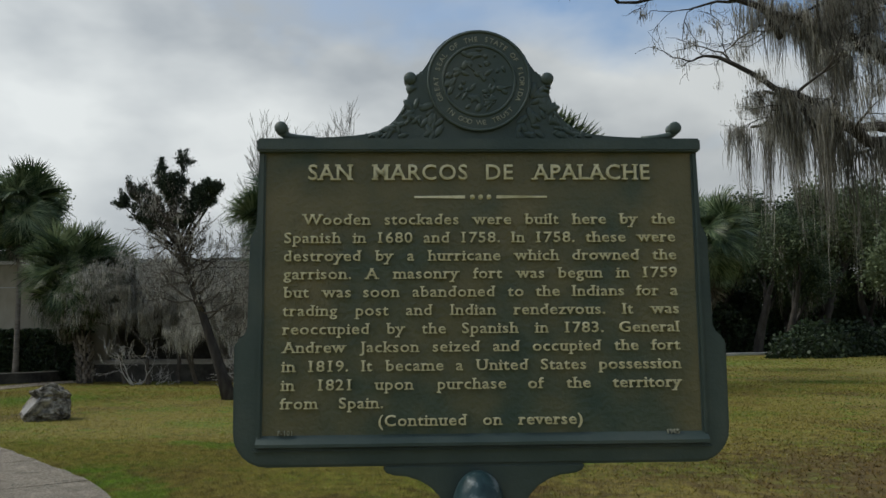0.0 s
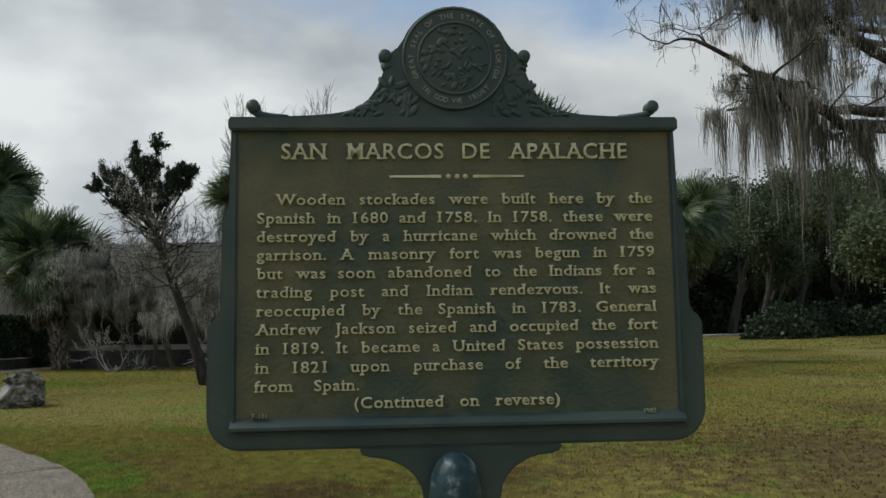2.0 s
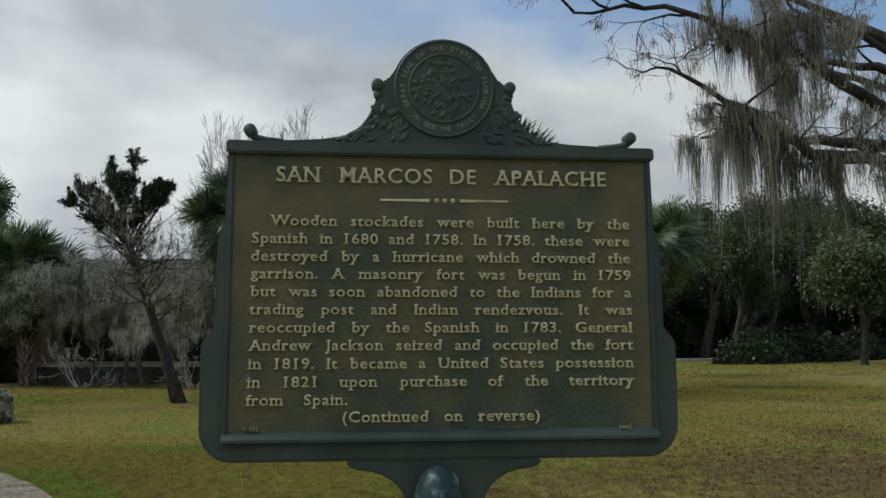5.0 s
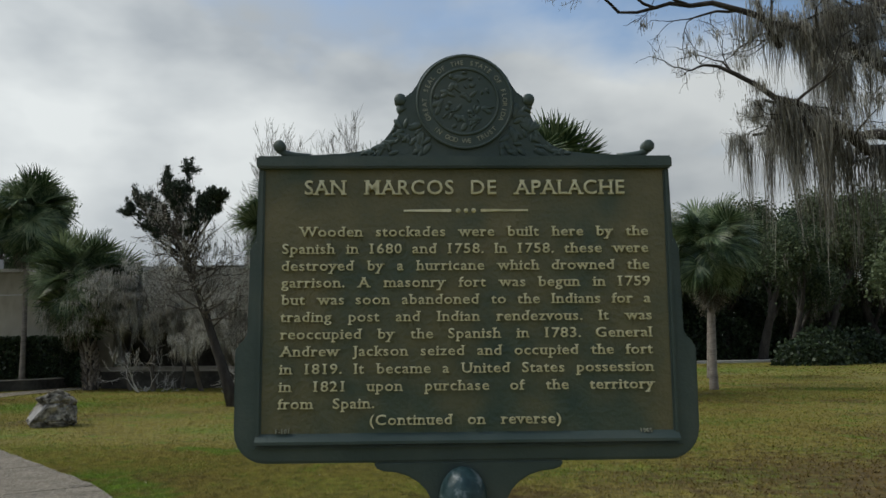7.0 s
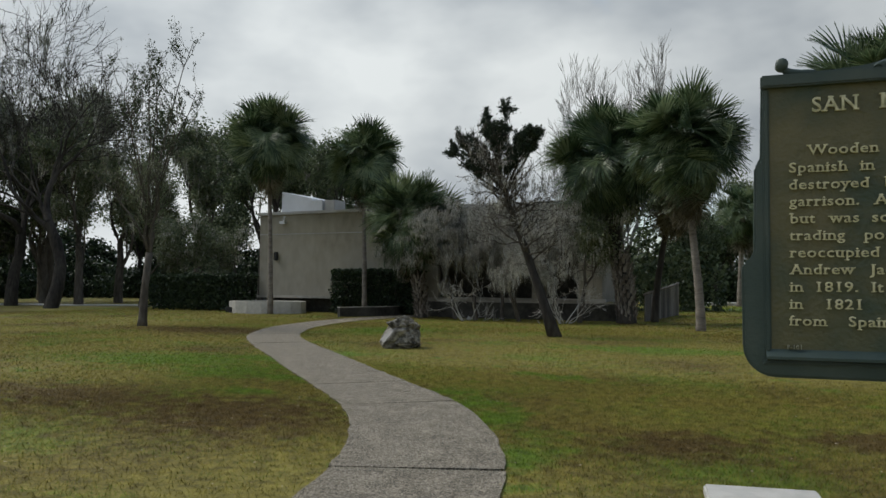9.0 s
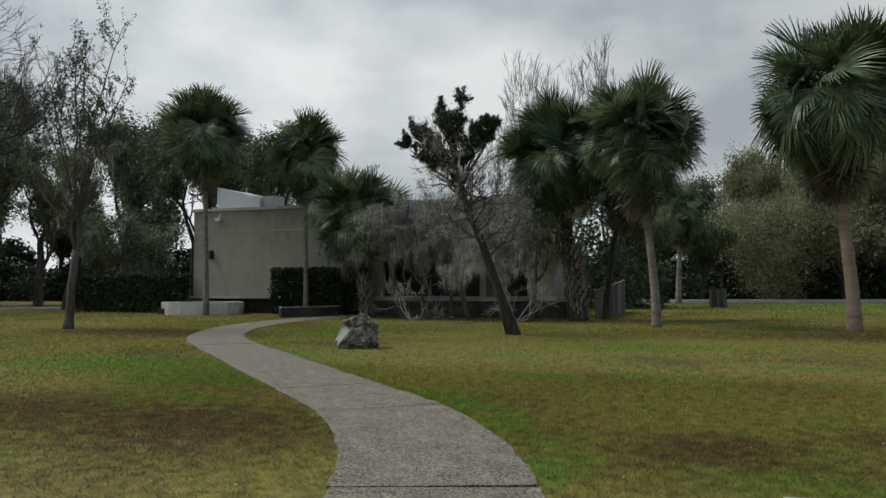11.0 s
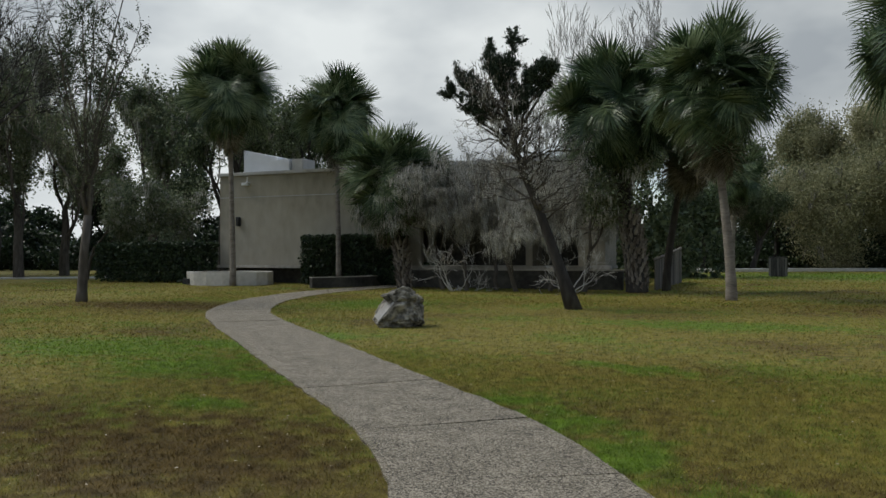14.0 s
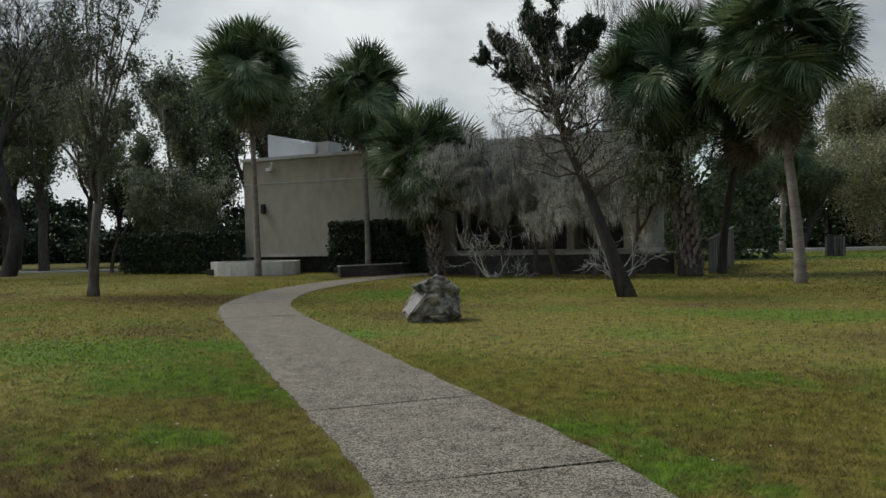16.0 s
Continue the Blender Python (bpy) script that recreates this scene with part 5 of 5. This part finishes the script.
for k, x, y, sc, tall in (
    # behind the building
    (0, -34, 43, 0.9, 1.1), (0, -31, 48, 0.95, 1.1), (0, -38, 47, 1.0, 1.1), (0, -39, 56, 1.1, 1), (1, -10, 66, 0.85, 0.9),
    # beyond the lawn
    (1, -8, 66, 0.9, 1), (1, -3, 72, 1.0, 1), (1, -1, 84, 1.1, 1), (2, 16, 79, 1.1, 1), (2, 24, 85, 1.1, 1), (1, 6, 88, 1.2, 1), (0, -6, 88, 1.1, 1),
    (4, 25, 79, 1.1, 1.0), (4, 40, 88, 1.3, 1.0), (4, 33, 86, 1.1, 1), (4, 43, 94, 1.2, 1), (4, 14, 84, 0.9, 1), (4, 55, 102, 1.2, 1), (4, 28, 96, 1.1, 1), (2, 1, 78, 0.9, 1.1), (2, 11, 82, 1.2, 1.1), (1, 30, 82, 1.2, 1), (1, 36, 92, 1.3, 1), (0, 44, 98, 1.3, 1), (1, 31, 60, 1.2, 1), (1, 54, 96, 1.3, 1),
    (4, 32, 82, 1.2, 1.0), (4, 47, 92, 1.3, 1.0), (4, 24, 68, 0.85, 1), (0, 14, 98, 1.2, 1), (0, -14, 80, 1.2, 1), (6, 52, 93, 1.6, 1), (1, 13, 90, 1.2, 1), (1, 20, 94, 1.2, 1), (0, 28, 100, 1.3, 1), 
    (5, -0.5, 73, 0.95, 0.95), (5, 12, 76, 1.0, 1.0), (0, -7.5, 50, 0.62, 0.8), (4, -4.5, 66, 0.5, 0.9),
    # the park to the west
    (3, -44, 36, 0.95, 1.0), (1, -54, 37, 1.0, 1.0), (3, -46, 41, 1.0, 1), (3, -52, 40, 1.2, 1.1), (0, -55, 30, 0.9, 1.0), (0, -58, 26, 1.3, 1), (0, -60, 38, 1.3, 1), (3, -58, 44, 1.3, 1.1), (3, -47, 50, 1.2, 1.1), (3, -62, 30, 1.4, 1.1), (3, -41, 62, 1.2, 1), (0, -55, 62, 1.3, 1.1), (0, -70, 50, 1.4, 1.1), (0, -64, 70, 1.4, 1.1),
    (0, -46, 74, 1.4, 1.1), (0, -80, 36, 1.5, 1.1), (3, -52, 22, 1.3, 1.1), (0, -76, 18, 1.4, 1), (1, -50, 56, 1.1, 1), (1, -60, 58, 1.1, 1), (1, -68, 40, 1.1, 1), (1, -60, 20, 1.1, 1), (3, -56, 33, 1.1, 1),
    # unseen trees added round the lawn, behind and beside the camera
    (0, -30, -22, 1.2, 1), (1, -12, -30, 1.2, 1), (0, 8, -28, 1.2, 1), (1, 26, -18, 1.2, 1), (0, 34, 4, 1.2, 1), (1, 36, 26, 1.2, 1), (0, -46, -4, 1.2, 1),
):
    plant(k, x, y, sc, tall)

# thicket under the woods, mostly in a leaf colour darkened for the shade there
def thicket(label, spots, seed, size=0.13, leaf="oak_leaf"):
    rr = np.random.default_rng(seed)
    ob = thing("thicket", label, "bushes", kind="stuff")
    verts = []
    for x, y, w, h in spots:
        n = int(1100 * w * h / 6)
        d = rand_units(rr, n) * rr.uniform(0.6, 1.05, (n, 1)) ** 0.5
        p = d * (w, w * 0.5, h) + (x, y, 0)
        p[:, 2] = np.abs(p[:, 2])
        p += rr.normal(size=p.shape) * 0.2
        p[:, 2] = np.maximum(p[:, 2], 0.05)
        a = rand_units(rr, n)
        b = np.cross(a, rand_units(rr, n))
        s_ = size * rr.uniform(0.6, 1.6, (n, 1))
        verts.append(np.stack([p - a * s_, p + b * s_, p + a * s_, p - b * s_], 1))
    part("foliage", quads("foliage", np.concatenate(verts), M[leaf]), ob)


rr = np.random.default_rng(90)
thicket("undergrowth along the wood's edge, coloured dark for shade", [(x + rr.normal(), 74 + 0.42 * max(0, x) + row * 5 + rr.normal(), rr.uniform(3, 5), rr.uniform(2.2, 3.8) + (2.5 if x > 16 else 0) + row * (3.2 if x > 16 else 1.2)) for row in (0, 1) for x in range(-16, 72, 3)], 91, 0.14, "hedge_leaf")
thicket("undergrowth behind the building, coloured dark for shade", [(x + rr.normal(), 55 + row * 5 + rr.normal() * 2, rr.uniform(3, 4.5), rr.uniform(2, 3.5) + row * 2) for row in (0, 1) for x in range(-62, -24, 3)], 92, 0.14, "hedge_leaf")
thicket("undergrowth under the far trees, coloured dark for shade", [(-66 - 0.2 * k - row * 6 + rr.normal(), 4 + 3.5 * k, rr.uniform(3, 4.5), rr.uniform(2.5, 4.5) + row * 3.5) for row in (0, 1) for k in range(18)], 93, 0.15, "hedge_leaf")
thicket("bushes beyond the far lawn, coloured dark for shade", [(x + rr.normal(), 56 + 0.8 * (x - 12) + rr.normal(), rr.uniform(2, 3.5), rr.uniform(1.6, 3.2)) for x in range(22, 56, 3)], 94, 0.13, "hedge_leaf")

thicket("dark evergreen bushes beside the building end", [(-8.2, 47.5, 1.6, 4.2), (-6.6, 49, 1.4, 4.0), (-9.3, 46.5, 1.5, 5.2)], 95, 0.11, "oak_leaf")

# ---- grass and litter ----
gr = np.random.default_rng(99)
WL = np.array([(p.x, p.y) for p in WALK_LINE])


def off_walk(p):
    d = np.full(len(p), 1e9)
    for q in WL[::2]:
        d = np.minimum(d, (p[:, 0] - q[0]) ** 2 + (p[:, 1] - q[1]) ** 2)
    return np.sqrt(d) > 0.77 + gr.normal(size=len(p)) * 0.03


def blades(n, x0, x1, y0, y1, tall, wide):
    p = np.stack([gr.uniform(x0, x1, n), gr.uniform(y0, y1, n)], 1)
    edge = np.minimum(np.minimum(p[:, 0] - x0, x1 - p[:, 0]), np.minimum(p[:, 1] - y0, y1 - p[:, 1]))
    p = p[gr.uniform(0, 2.5, n) < edge]
    p = p[off_walk(p)]
    n = len(p)
    base = np.concatenate([p, np.full((n, 1), -0.005)], 1)
    w = gr.uniform(0, 6.28, n)
    side = np.stack([np.cos(w), np.sin(w), np.zeros(n)], 1) * wide * gr.uniform(0.6, 1.4, (n, 1))
    over = np.stack([-np.sin(w), np.cos(w), np.zeros(n)], 1) * tall * gr.uniform(0.5, 1.5, (n, 1))
    tip = base + over + gr.normal(size=(n, 3)) * (tall * 0.2, tall * 0.2, 0)
    tip[:, 2] = tall * gr.uniform(0.2, 0.85, n)
    return np.stack([base - side, base + side, tip], 1)


tufts = np.concatenate([blades(620000, -10.5, 2, 5.0, 13.5, 0.045, 0.0026), blades(330000, -13, 5, 0.5, 14.5, 0.05, 0.0035), blades(360000, -23, 9, 9, 28, 0.045, 0.006), blades(120000, -32, -9, 1, 24, 0.05, 0.012), blades(110000, 1, 17, 3, 32, 0.05, 0.012), blades(170000, -38, 18, 22, 44, 0.055, 0.018), blades(70000, -50, 45, 40, 72, 0.06, 0.05)])
thing("grass", "short straw and green grass blades of the lawn", "grass", kind="stuff", me=quads("grass", tufts, M["blade"], 3))
n = 6000
p = np.stack([gr.uniform(-14, 7, n), gr.uniform(4, 20, n)], 1)
p = p[off_walk(p)]
n = len(p)
c = np.concatenate([p, gr.uniform(0.02, 0.05, (n, 1))], 1)
a = rand_units(gr, n) * (1, 1, 0.3)
b = np.cross(a, (0, 0, 1)) + gr.normal(size=(n, 3)) * 0.1
s_ = 0.012 * gr.uniform(0.5, 1.5, (n, 1))
thing("leaf_litter", "scattered dry fallen leaves on the lawn", "leaves", kind="stuff", me=quads("leaf_litter", np.stack([c - a * s_, c + b * s_ * 0.6, c + a * s_, c - b * s_ * 0.6], 1), M["litter"]))
